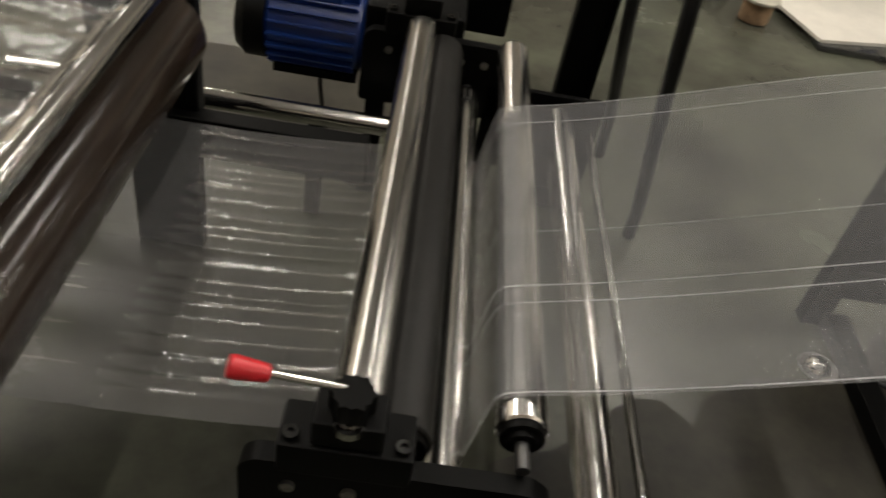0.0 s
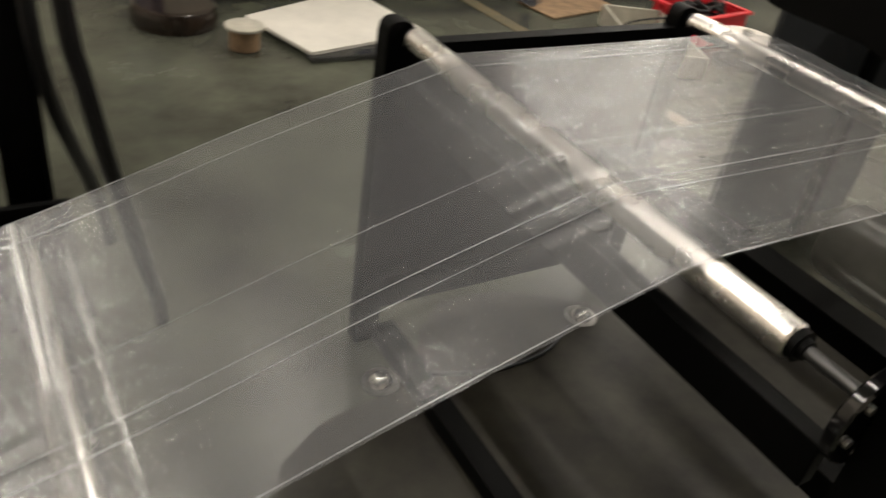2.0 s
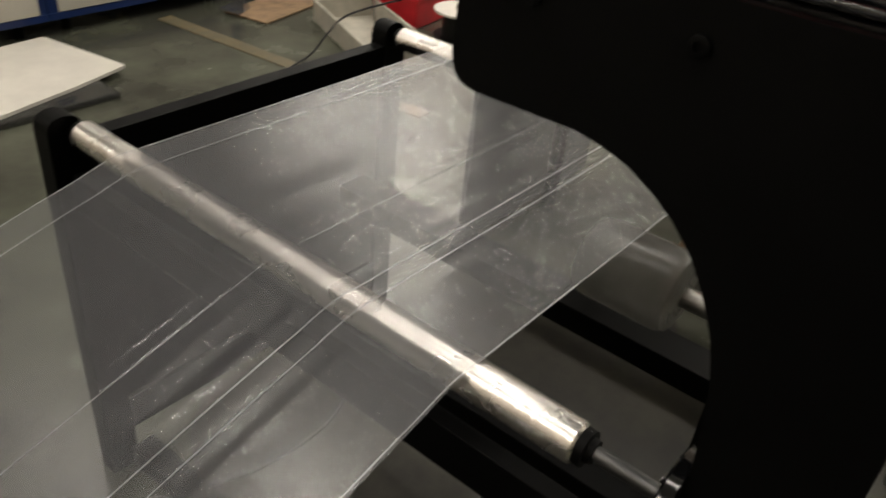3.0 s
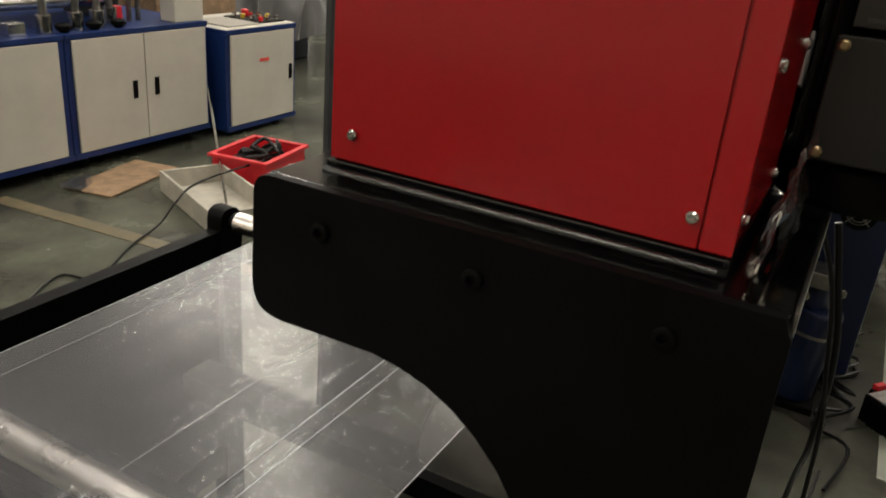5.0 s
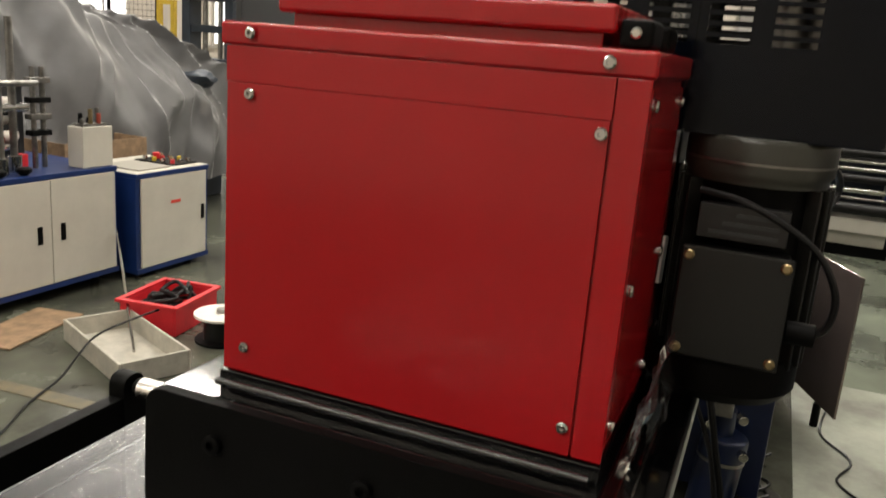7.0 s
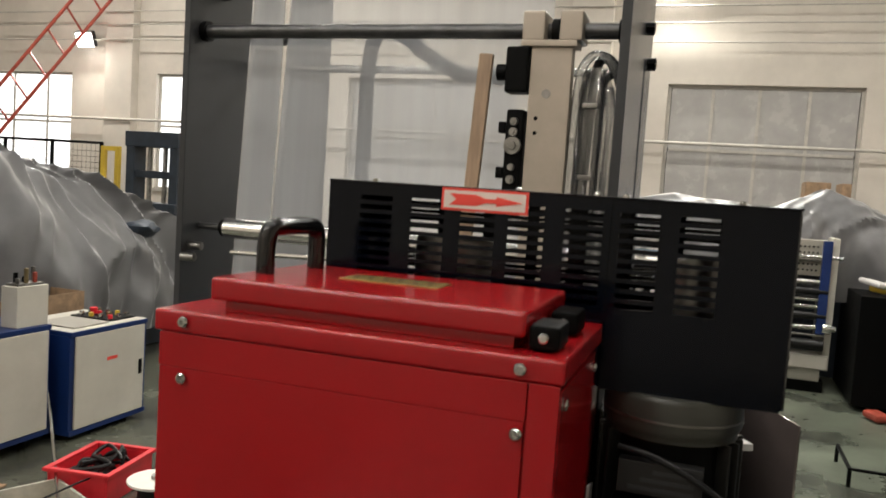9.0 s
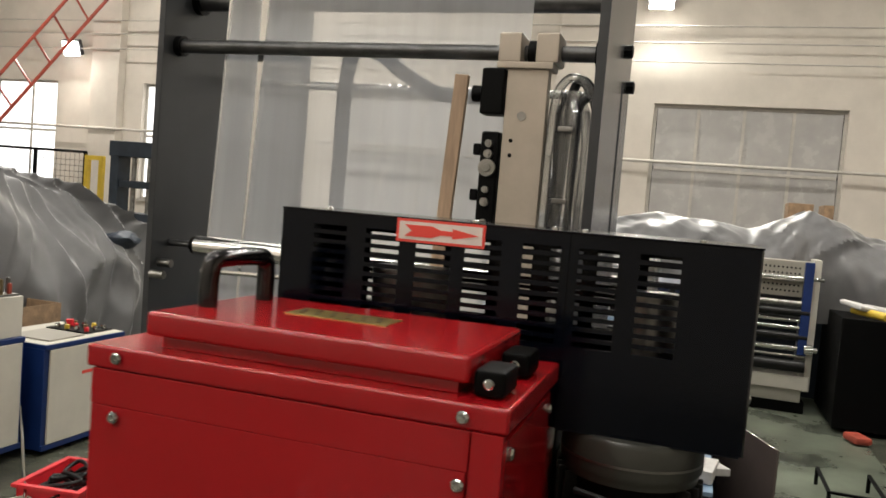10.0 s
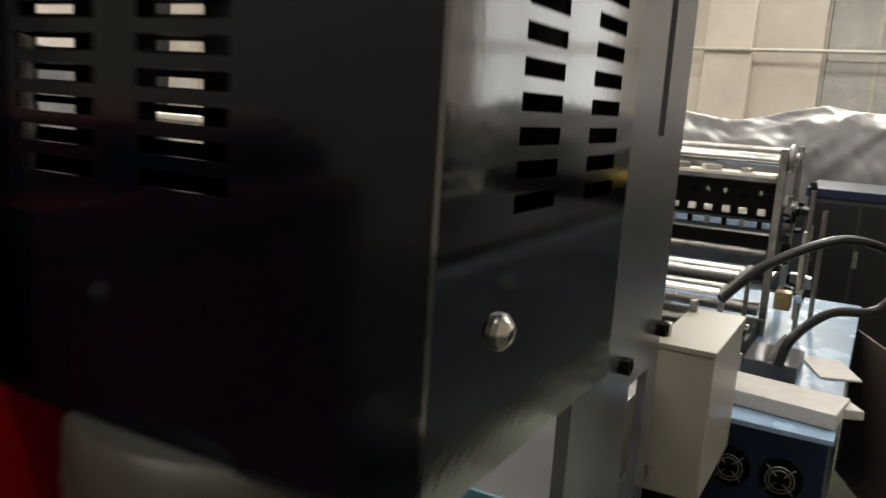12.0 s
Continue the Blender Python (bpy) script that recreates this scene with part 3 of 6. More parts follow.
part("tube", cyl((-1.5, 1.62, 0.30), (-0.52, 1.62, 0.30), 0.026, 20), CHROME, t)
for x in (-1.4, -0.75):
    part("foot", box((x - 0.02, 1.605, 0.0), (x + 0.02, 1.635, 0.276), 0.002), BLACK, t)
# winding roller with bright bar
t = thing("winding_drum", -1.03, 0.2, 0.60, "large dark glossy winding drum", "roller")
part("drum", cyl((-1.03, 0.10, 0.60), (-1.03, 1.36, 0.60), 0.092, 48, 0.006), BROWN_ROLL, t)
part("axle", cyl((-1.03, 0.02, 0.60), (-1.03, 1.46, 0.60), 0.022, 16), STEEL, t)
t = thing("press_bar", -1.0, 0.2, 0.735, "polished steel bar above the winding drum", "rod")
part("bar", cyl((-1.0, 0.10, 0.735), (-1.0, 1.41, 0.735), 0.024, 24, 0.003), CHROME, t)
for y in (1.40, 0.06):
    t = thing("drum_stand", -1.05, y, 0, "black steel stand that carries the winding drum", "machine frame")
    part("plate", box((-1.20, y, 0.32), (-0.975, y + 0.05, 0.78), 0.006), BLACK, t)
    part("leg", box((-1.14, y + 0.005, 0), (-0.98, y + 0.045, 0.32), 0.006), BLACK, t)


def web(name, line, edges, label, rows=90, mat=FILM, folds=(), amp=0.004, seed=0, parent=None, ripple=0.0):
    """A film web along (x, z) points with its two edges' y at each, with lengthwise folds."""
    pts = smooth_line([(x, 0, z) for x, z in line], 8)
    k = len(pts) - 1
    bm = bmesh.new()
    grid = []
    for i, p in enumerate(pts):
        s = i / k * (len(edges) - 1)
        j = min(int(s), len(edges) - 2)
        y0 = edges[j][0] + (edges[j + 1][0] - edges[j][0]) * (s - j)
        y1 = edges[j][1] + (edges[j + 1][1] - edges[j][1]) * (s - j)
        nx = pts[min(i + 1, k)] - pts[max(i - 1, 0)]
        nrm = Vector((-nx.z, 0, nx.x)).normalized()
        row = []
        for c in range(rows + 1):
            v = c / rows
            h = amp * noise.noise((i * 0.05 + seed, v * 9, seed * 3.1)) + amp * 0.5 * noise.noise((i * 0.03, v * 26, seed + 9))
            h += ripple * noise.noise((i * 0.012 + seed, v * 55, seed + 2.0))
            for fv, fw, fh in folds:
                d = (v - fv - 0.0025 * math.sin(i * 0.05 + fv * 20)) / fw
                h += fh * math.exp(-d * d)
            row.append(bm.verts.new(Vector((p.x, y0 + (y1 - y0) * v, p.z)) + nrm * h))
        grid.append(row)
    for a, b in zip(grid, grid[1:]):
        for c in range(rows):
            bm.faces.new((a[c], a[c + 1], b[c + 1], b[c]))
    return part(name, bm, mat, parent, label, category="" if parent else "film")


LINE_A = [(-0.40, 0.349), (-0.365, 0.38), (-0.345, 0.50), (-0.333, 0.536), (-0.298, 0.551), (-0.1, 0.615), (0.25, 0.748), (0.55, 0.852), (0.62, 0.877), (0.655, 0.883), (0.9, 0.882), (1.2, 0.882), (1.47, 0.883), (1.51, 0.877), (1.62, 0.86), (1.80, 0.80)]
EDGE_A = [(0.620, 1.385)] * 5 + [(0.612, 1.37), (0.597, 1.345), (0.586, 1.315), (0.581, 1.305)] + [(0.578, 1.295)] * 7


def crease(line, edges, v, width, high, parent):
    """A pressed fold of the flat film tube: a low ridge that runs the length of the web."""
    pts = smooth_line([(x, 0, z) for x, z in line], 8)
    k = len(pts) - 1
    bm = bmesh.new()
    rows = []
    for i, p in enumerate(pts):
        s = i / k * (len(edges) - 1)
        j = min(int(s), len(edges) - 2)
        y0 = edges[j][0] + (edges[j + 1][0] - edges[j][0]) * (s - j)
        y1 = edges[j][1] + (edges[j + 1][1] - edges[j][1]) * (s - j)
        way = pts[min(i + 1, k)] - pts[max(i - 1, 0)]
        nrm = Vector((-way.z, 0, way.x)).normalized()
        y = y0 + (y1 - y0) * (v + 0.003 * math.sin(i * 0.05 + v * 20) + 0.002 * noise.noise((i * 0.11, v * 31, 3.0)))
        w = width * (0.75 + 0.5 * noise.noise((i * 0.09, v * 17, 8.0)))
        rows.append([bm.verts.new(Vector((p.x, y + d * w, p.z)) + nrm * (0.0022 + h * high)) for d, h in ((-0.5, 0.0), (-0.15, 1.0), (0.2, 0.8), (0.5, 0.0))])
    for a, b in zip(rows, rows[1:]):
        for c in range(3):
            bm.faces.new((a[c], a[c + 1], b[c + 1], b[c]))
    return part("crease", bm, CREASE, parent, "bright pressed fold line")


t = thing("film_web", 0.6, 0.95, 0.88, "wide clear plastic film web running over the rollers", "film")
web("sheet", LINE_A, EDGE_A, "", rows=460, parent=t,
    folds=((0.255, 0.03, 0.001), (0.47, 0.004, 0.0006), (0.5, 0.004, 0.0006), (0.97, 0.03, 0.0015), (0.7, 0.05, 0.0008), (0.13, 0.06, 0.0009), (0.33, 0.014, 0.0006), (0.36, 0.02, -0.0006), (0.42, 0.014, 0.0006), (0.19, 0.016, 0.0007), (0.55, 0.03, 0.0007), (0.62, 0.02, -0.0005), (0.81, 0.03, 0.0007)), amp=0.00012, ripple=0.00006)
for v, w, h in ((0.235, 0.0022, 0.0004), (0.283, 0.0028, 0.0005), (0.462, 0.0011, 0.0003), (0.91, 0.0022, 0.0004), (0.004, 0.0022, 0.0003), (0.996, 0.0022, 0.0003)):
    crease(LINE_A, EDGE_A, v, w, h, t)
LINE_B = [(-1.9, 0.40), (-1.5, 0.43), (-1.1, 0.455), (-0.8, 0.46), (-0.6, 0.475), (-0.5, 0.495), (-0.455, 0.50)]
web("film_web", LINE_B, [(0.57, 1.27)] * 7, "wide clear plastic film web entering the nip rollers", rows=260, mat=NIP_FILM, folds=[(0.05 + 0.047 * q + 0.012 * math.sin(q * 5.1), 0.006 + 0.004 * (q % 3), 0.0016 + 0.001 * ((q * 7) % 4)) for q in range(20)], amp=0.003, seed=4)
LINE_C = [(-2.2, 0.95), (-1.7, 0.88), (-1.3, 0.80), (-1.05, 0.757), (-1.0, 0.762)]
web("film_web", LINE_C, [(0.45, 1.35)] * 5, "clear plastic film hanging over the polished bar", rows=90, amp=0.015, seed=8, mat=WRAP)

# ---- red unit over the film ----
BX0, BX1, BY0, BY1, BZ0, BZ1 = 0.690, 0.905, 0.229, 0.612, 1.374, 1.707
t = thing("support_bracket", 0.66, 0.25, 0.0, "black steel bracket plate with a curved cut-out over the film", "bracket")
out = rounded([(0.176, 1.357), (0.667, 1.357), (0.671, 1.205), (0.52, 1.207)], [0.004, 0.02, 0.035, 0.0])
out += [(0.49, 1.203), (0.46, 1.193), (0.43, 1.177), (0.405, 1.158), (0.38, 1.132), (0.358, 1.10), (0.34, 1.06), (0.326, 1.01), (0.318, 0.95), (0.312, 0.85), (0.31, 0.0), (0.172, 0.0), (0.172, 1.34)]
part("front_plate", prism(out, "x", 0.648, 0.660, 0.001), BLACK, t)
part("shelf", box((0.661, 0.176, 1.333), (0.985, 0.66, 1.356), 0.003), MIRROR_BLACK, t, "glossy black shelf plate")
part("back_plate", box((0.97, 0.19, 1.24), (0.985, 0.66, 1.332), 0.002), BLACK, t)
part("side_plate", box((0.661, 0.19, 0.0), (0.76, 0.202, 1.332), 0.002), BLACK, t)
part("edge_trim", box((0.664, 0.172, 1.330), (0.984, 0.1755, 1.357), 0.001), STEEL, t, "bare steel edge")
part("front_bar", cyl((0.678, 0.235, 1.366), (0.678, 0.606, 1.366), 0.0035, 14, 0.001), BLACK_GLOSS, t, "glossy black round edge bar")
part("base_frame", box((0.690, 0.229, 1.357), (0.905, 0.612, 1.3735), 0.002), BLACK_GLOSS, t)
for y in (0.585, 0.424, 0.259):
    part("bolt", lathe([(0, 0.010), (0.005, 0.010), (0.006, 0.008), (0.006, 0.0045), (0.002, 0.0045)], (0.6478, y, 1.316), (-1, 0, 0), 12), BLACK, t)
for y in (0.20, 0.212):
    part("strip", box((0.67, y - 0.001, 1.3565), (0.96, y + 0.001, 1.3585)), CHROME, t, "thin bright metal strip")

t = thing("red_control_box", 0.8, 0.42, 1.374, "glossy red sheet-steel box with dome screws on a black shelf", "machine box")
part("body", box((BX0 + 0.004, BY0 + 0.004, BZ0), (BX1, BY1 - 0.004, 1.703), 0.004), RED, t)
part("front_panel", box((BX0, 0.2565, BZ0 + 0.002), (BX0 + 0.006, BY1 - 0.005, 1.6543), 0.0006), RED, t, "red front panel")
part("corner_strip", box((BX0, BY0, BZ0 + 0.002), (BX0 + 0.006, 0.2545, 1.6865), 0.001), RED, t)
part("upper_strip", box((BX0, 0.2555, 1.6547), (BX0 + 0.006, BY1 - 0.004, 1.6865), 0.0006), RED, t)
bm = box((BX0 - 0.0004, BY0 - 0.003, 1.687), (BX1 + 0.004, BY1 + 0.003, 1.7075), 0.003, seg=3)
part("top_cover", bm, RED, t, "folded red top cover")
part("side_panel", box((BX0 + 0.012, BY0 + 0.0005, BZ0 + 0.01), (BX1 - 0.012, BY0 + 0.006, 1.68), 0.001), RED, t, "red side panel")
part("rear_body", box((0.9055, 0.2335, BZ0), (0.9675, 0.606, 1.636), 0.003), RED, t, "red rear part of the box")
for y, z in ((0.581, 1.698), (0.262, 1.697), (0.581, 1.645), (0.262, 1.644), (0.582, 1.402), (0.264, 1.401)):
    screw(t, (BX0 - (0.0009 if z > 1.69 else 0.0005), y, z), (-1, 0, 0))
for x in (0.715, 0.88):
    for z in (1.667, 1.52, 1.40):
        screw(t, (x, BY0 + 0.0008, z), (0, -1, 0))

t = thing("hinged_lid", 0.80, 0.415, 1.708, "glossy red box lid with a black handle and two black hinges", "lid")
out = [(0.709, 0.268), (0.890, 0.268), (0.890, 0.562), (0.709, 0.562)]
part("lid_body", box((0.705, 0.264, 1.7185), (0.890, 0.566, 1.7405), 0.004, seg=3), RED, t)
part("lid_neck", box((0.716, 0.275, 1.7075), (0.880, 0.555, 1.7185), 0.001), RED, t)
part("handle", sweep([(0.772, 0.548, 1.735), (0.772, 0.548, 1.765), (0.774, 0.546, 1.782), (0.785, 0.543, 1.787), (0.84, 0.538, 1.787), (0.855, 0.537, 1.782), (0.858, 0.537, 1.765), (0.858, 0.537, 1.735)], 0.0095, 14, k=5), BLACK_GLOSS, t, "glossy black bow handle")
for x in (0.735, 0.825):
    h = part("hinge", box((x - 0.024, 0.236, 1.709), (x + 0.024, 0.2625, 1.7305), 0.004), BLACK, t, "black plastic hinge")
    part("pin", lathe([(0, 0.0045), (0.002, 0.0045), (0.003, 0.003)], (x - 0.0245, 0.249, 1.720), (-1, 0, 0), 12), CHROME, h)
part("name_plate", box((0.79, 0.37, 1.7405), (0.835, 0.475, 1.7415), 0.0003), GOLD, t, "worn gold foil name plate")
for i in range(6):
    part("plate_bar", rotbox((0.812, 0.385 + i * 0.016, 1.742), (0.028, 0.005, 0.0006), (0, 0, 18)), BRASS, t)

# body behind the red box
t = thing("gear_housing", 0.98, 0.42, 1.357, "black gear housing between the red box and the motor", "machine box")
part("housing", box((0.968, 0.232, 1.357), (1.06, 0.606, 1.637), 0.006), BLACK, t)
part("flange", box((0.972, 0.2235, 1.42), (1.05, 0.2315, 1.60), 0.002), BLACK_GLOSS, t)
for z in (1.44, 1.51, 1.58):
    part("bolt", lathe([(0, 0.008), (0.007, 0.008), (0.009, 0.005)], (0.985, 0.2235, z), (0, -1, 0), 8), CHROME, t)
part("tag", rotbox((0.935, 0.230, 1.50), (0.03, 0.003, 0.05), (0, 12, 0)), FOAM, t, "crumpled white paper tag")

# vented belt cover
t = thing("vent_cover", 1.0, 0.3, 1.64, "black slotted sheet-metal belt cover with a red arrow label", "cover")
VX0, VX1, VY0, VY1, VZ0, VZ1 = 0.918, 1.085, 0.045, 0.555, 1.639, 1.840
cols = [0.495, 0.432, 0.373, 0.318, 0.256, 0.198, 0.138]
rows = [1.824 - 0.0105 * i for i in range(10)]
holes = [(c - 0.02, c + 0.02, z - 0.0058, z) for c in cols for z in rows]
part("front_sheet", slotted((VY0 + 0.002, VY1 - 0.002), (VZ0, VZ1 - 0.0021), holes, lambda u, v, d: (VX0 + d, u, v), 0.0018), VENT, t, "black slotted front sheet")
part("back_sheet", slotted((VY0 + 0.002, VY1 - 0.002), (VZ0, VZ1 - 0.0021), holes, lambda u, v, d: (VX1 - d, u, v), 0.0018), VENT, t, "black slotted back sheet")
sh = [(c - 0.017, c + 0.017, z - 0.0058, z) for c in (0.982, 1.046) for z in rows]
part("side_sheet", slotted((VX0, VX1), (VZ0, VZ1 - 0.0021), sh, lambda u, v, d: (u, VY0 + d, v), 0.0018), MIRROR_BLACK, t, "black lacquered slotted side sheet")
part("side_sheet", box((VX0, VY1 - 0.0018, VZ0), (VX1, VY1, VZ1 - 0.0021)), VENT, t)
part("top_sheet", box((VX0 - 0.001, VY0 - 0.001, VZ1 - 0.002), (VX1 + 0.001, VY1 + 0.001, VZ1), 0.0008), VENT, t)
part("bottom_sheet", box((VX0 + 0.003, VY0 + 0.003, VZ0), (VX1 - 0.003, 0.24, VZ0 + 0.002)), VENT, t)
part("lower_hem", box((VX0 - 0.0012, VY0 + 0.004, VZ0 - 0.0022), (VX0 + 0.012, 0.226, VZ0 - 0.0002), 0.0006), VENT, t, "folded lower hem")
part("seam_strip", box((VX0 - 0.0015, 0.2275, VZ0), (VX0 - 0.0002, 0.2325, VZ1 - 0.003)), VENT, t)
for y in (0.50, 0.33, 0.245, 0.215, 0.10):
    part("screw", lathe([(0, 0.004), (0.002, 0.004), (0.0035, 0.002)], (0.925, y, VZ1), (0, 0, 1), 10), CHROME, t)
part("screw", lathe([(0, 0.0062), (0.002, 0.006), (0.0045, 0.0035), (0.005, 0.001)], (0.961, VY0, 1.687), (0, -1, 0), 14), CHROME, t, "polished dome screw")
part("belt_wheel", cyl((1.0, 0.42, 1.70), (1.0, 0.42, 1.78), 0.05, 24, 0.004), STEEL, t, "steel belt wheel")
part("belt_wheel", cyl((1.0, 0.145, 1.70), (1.0, 0.145, 1.78), 0.035, 24, 0.004), STEEL, t, "steel belt wheel")
sg = part("arrow_label", box((VX0 - 0.0012, 0.3165, 1.8135), (VX0 - 0.0003, 0.4155, 1.8385), 0.0001), ARROW_RED, t, "red-bordered white label with a red arrow")
part("label_field", box((VX0 - 0.0018, 0.3195, 1.8163), (VX0 - 0.0013, 0.4125, 1.8357)), LABEL_WHITE, sg)
arrow = [(0.406, 1.8322), (0.375, 1.8322), (0.365, 1.8285), (0.352, 1.8285), (0.352, 1.8315), (0.323, 1.826), (0.352, 1.8205), (0.352, 1.8235), (0.365, 1.8235), (0.375, 1.8198), (0.406, 1.8198), (0.398, 1.826)]
part("arrow", prism(arrow, "x", VX0 - 0.0024, VX0 - 0.0019), ARROW_RED, sg, "red arrow")

# upright motor below the cover
MX, MY = 0.975, 0.152
t = thing("upright_motor", MX, MY, 1.30, "black electric motor hanging upright below the slotted cover", "motor")
part("flange", lathe([(0, 0.07), (0.006, 0.074), (0.034, 0.074), (0.040, 0.070), (0.046, 0.070)], (MX, MY, 1.638), (0, 0, -1), 32), OLIVE_CAST, t, "olive-grey cast mounting flange")
part("ring", lathe([(0, 0.0748), (0.0022, 0.0748)], (MX, MY, 1.6145), (0, 0, -1), 32), STEEL, t, "bright steel ring")
part("housing", lathe([(0, 0.062), (0.20, 0.062)], (MX, MY, 1.592), (0, 0, -1), 32), BLACK, t)
for i in range(26):
    a = 2 * math.pi * i / 26
    if abs(math.degrees(math.atan2(math.sin(a - math.pi), math.cos(a - math.pi)))) < 42:
        continue
    part("fin", rotbox((MX + 0.067 * math.cos(a), MY + 0.067 * math.sin(a), 1.499), (0.018, 0.004, 0.186), (0, 0, math.degrees(a)), 0.001), DARK_CAST, t)
part("fan_cover", lathe([(0, 0.078), (0.006, 0.082), (0.034, 0.082), (0.045, 0.073), (0.050, 0.045)], (MX, MY + 0.009, 1.412), (0, 0, -1), 32), BLACK, t, "black fan cover")
part("terminal_box", box((MX - 0.098, MY - 0.046, 1.423), (MX - 0.05, MY + 0.052, 1.53), 0.006), BLACK, t, "black terminal box")
part("terminal_lid", box((MX - 0.102, MY - 0.049, 1.420), (MX - 0.0975, MY + 0.055, 1.533), 0.003), DARK_GREY, t, "dark grey terminal lid")
for y in (MY - 0.041, MY + 0.047):
    for z in (1.429, 1.524):
        part("screw", lathe([(0, 0.0055), (0.003, 0.0055), (0.005, 0.0035)], (MX - 0.102, y, z), (-1, 0, 0), 8), BRASS, t, "brass screw")
pl = part("rating_plate", box((MX - 0.0775, MY - 0.038, 1.538), (MX - 0.060, MY + 0.046, 1.572), 0.001), LABEL_GREY, t, "grey rating plate")
for i in range(3):
    part("text_bar", box((MX - 0.0783, MY - 0.03, 1.543 + i * 0.009), (MX - 0.0776, MY + 0.035 - i * 0.012, 1.547 + i * 0.009)), GREY_PLATE, pl)
part("cable_gland", cyl((MX - 0.07, MY - 0.05, 1.455), (MX - 0.07, MY - 0.078, 1.455), 0.012, 12, 0.002), BLACK, t, "black cable gland")
part("motor_cable", sweep([(0.905, 0.079, 1.455), (0.902, 0.066, 1.466), (0.897, 0.064, 1.50), (0.893, 0.085, 1.538), (0.893, 0.12, 1.562), (0.897, 0.16, 1.578), (0.905, 0.20, 1.583)], 0.0035), HOSE, label="black motor cable bent in an arc", category="cable")
# wrap film crumpled between box and motor
for k, (a, b, w) in enumerate((((0.72, 0.213, 1.360), (0.84, 0.205, 1.43), 0.05), ((0.78, 0.203, 1.358), (0.96, 0.20, 1.40), 0.045))):
    bm = bmesh.new()
    grid = []
    for i in range(15):
        s = i / 14
        p = Vector(a).lerp(Vector(b), s)
        row = []
        for j in range(9):
            q = p + Vector((0.25, -0.2 + 0.3 * k, 0.6)).normalized() * (j / 8 - 0.5) * w
            q += Vector((0.3, 1, 0.4)) * 0.009 * noise.noise((i * 0.35, j * 0.45, k * 5.0))
            row.append(bm.verts.new(q))
        grid.append(row)
    for r0, r1 in zip(grid, grid[1:]):
        for j in range(8):
            bm.faces.new((r0[j], r0[j + 1], r1[j + 1], r1[j]))
    part("wrapping_scrap", bm, WRAP, label="crumpled clear wrapping film beside the red box", category="plastic wrap", group="wrapping scraps")
# plastic wrapped roll below the bracket
t = thing("film_roll", 1.16, 0.5, 0.70, "plastic-wrapped film roll below the bracket", "roll")
part("roll", cyl((1.2, 0.53, 0.715), (1.2, 0.72, 0.715), 0.078, 32, 0.02), MILKY_WRAP, t)
part("core", cyl((1.2, 0.394, 0.715), (1.2, 0.529, 0.715), 0.02, 16), STEEL, t)

# ---- film tower behind ----
TX0, TX1 = 1.93, 2.50
t = thing("tower_side_plate", TX0, 0.34, 0.0, "tall grey metallic steel side plate with a slot", "machine frame", "tower side plates")
holes = [(2.29, 2.335, 1.72, 2.22), (2.28, 2.42, 0.55, 1.22)]
part("plate", slotted((TX0, TX1), (0.0, 3.4), holes, lambda u, v, d: (u, 0.34 + d, v), 0.02), SILVER_PLATE, t)
part("front_edge", box((TX0 - 0.006, 0.3385, 0.0), (TX0 - 0.0002, 0.3615, 3.4), 0.001), GREY_PLATE, t, "dark front edge")
for x, z in ((2.2, 1.285), (2.50, 1.30), (2.3, 2.30), (2.42, 2.225)):
    part("bolt", lathe([(0, 0.018), (0.02, 0.018), (0.022, 0.012), (0.012, 0.012)], (min(x, 2.47), 0.34, z), (0, -1, 0), 8), BLACK, t)
t = thing("tower_side_plate", TX0, 1.54, 0.0, "tall dark grey steel side plate of the film tower", "machine frame", "tower side plates")
part("plate", box((TX0 + 0.025, 1.533, 0.0), (TX1 + 0.3, 1.553, 3.4), 0.003), GREY_PLATE, t)
for x, z in ((TX0 + 0.06, 1.63), (TX0 + 0.03, 1.60)):
    part("stud", cyl((x, 1.49, z), (x, 1.535, z), 0.012, 12, 0.003), STEEL, t)
for x, z, r, mat in ((2.02, 2.235, 0.019, DARK_BAR), (2.10, 2.375, 0.024, DARK_BAR), (2.30, 2.18, 0.012, CHROME)):
    c = thing("tower_cross_bar", x, 0.36, z, "round grey steel bar across the film tower", "rod", "tower cross bars")
    part("bar", cyl((x, 0.362, z), (x, 1.533, z), r, 20), mat, c)
    part("collar", cyl((x, 0.362, z), (x, 0.375, z), r * 1.5, 16), BLACK, c)
    part("collar", cyl((x, 1.515, z), (x, 1.532, z), r * 1.5, 16), BLACK, c)
TEAL = material("teal_enamel", (0.05, 0.16, 0.20), 0.35, vary=0.1, scale=8)
t = thing("tower_table", 2.7, 0.9, 0, "grey steel table with a teal front edge below the tower", "table")
part("top", box((2.33, 0.38, 0.84), (3.10, 1.50, 0.868), 0.003), SILVER_PLATE, t)
part("front_rim", box((2.318, 0.38, 0.79), (2.329, 1.50, 0.872), 0.002), TEAL, t, "teal painted rim")
for x in (2.36, 3.03):
    for y in (0.42, 1.43):
        part("leg", box((x, y, 0.0), (x + 0.04, y + 0.04, 0.84), 0.003), BLACK, t)
roller("tower_roller", 2.03, 1.685, 0.028, 0.45, 1.44, ALU, "white metal roller across the film tower", axle=0.09)
roller("tower_roller", 2.20, 1.25, 0.03, 0.45, 1.44, ALU, "white metal roller across the film tower", axle=0.09)
part("thread_rod", cyl((2.0, 0.9, 1.635), (2.0, 1.40, 1.62), 0.007, 10), CHROME, label="thin steel rod with a knurled end", category="rod")
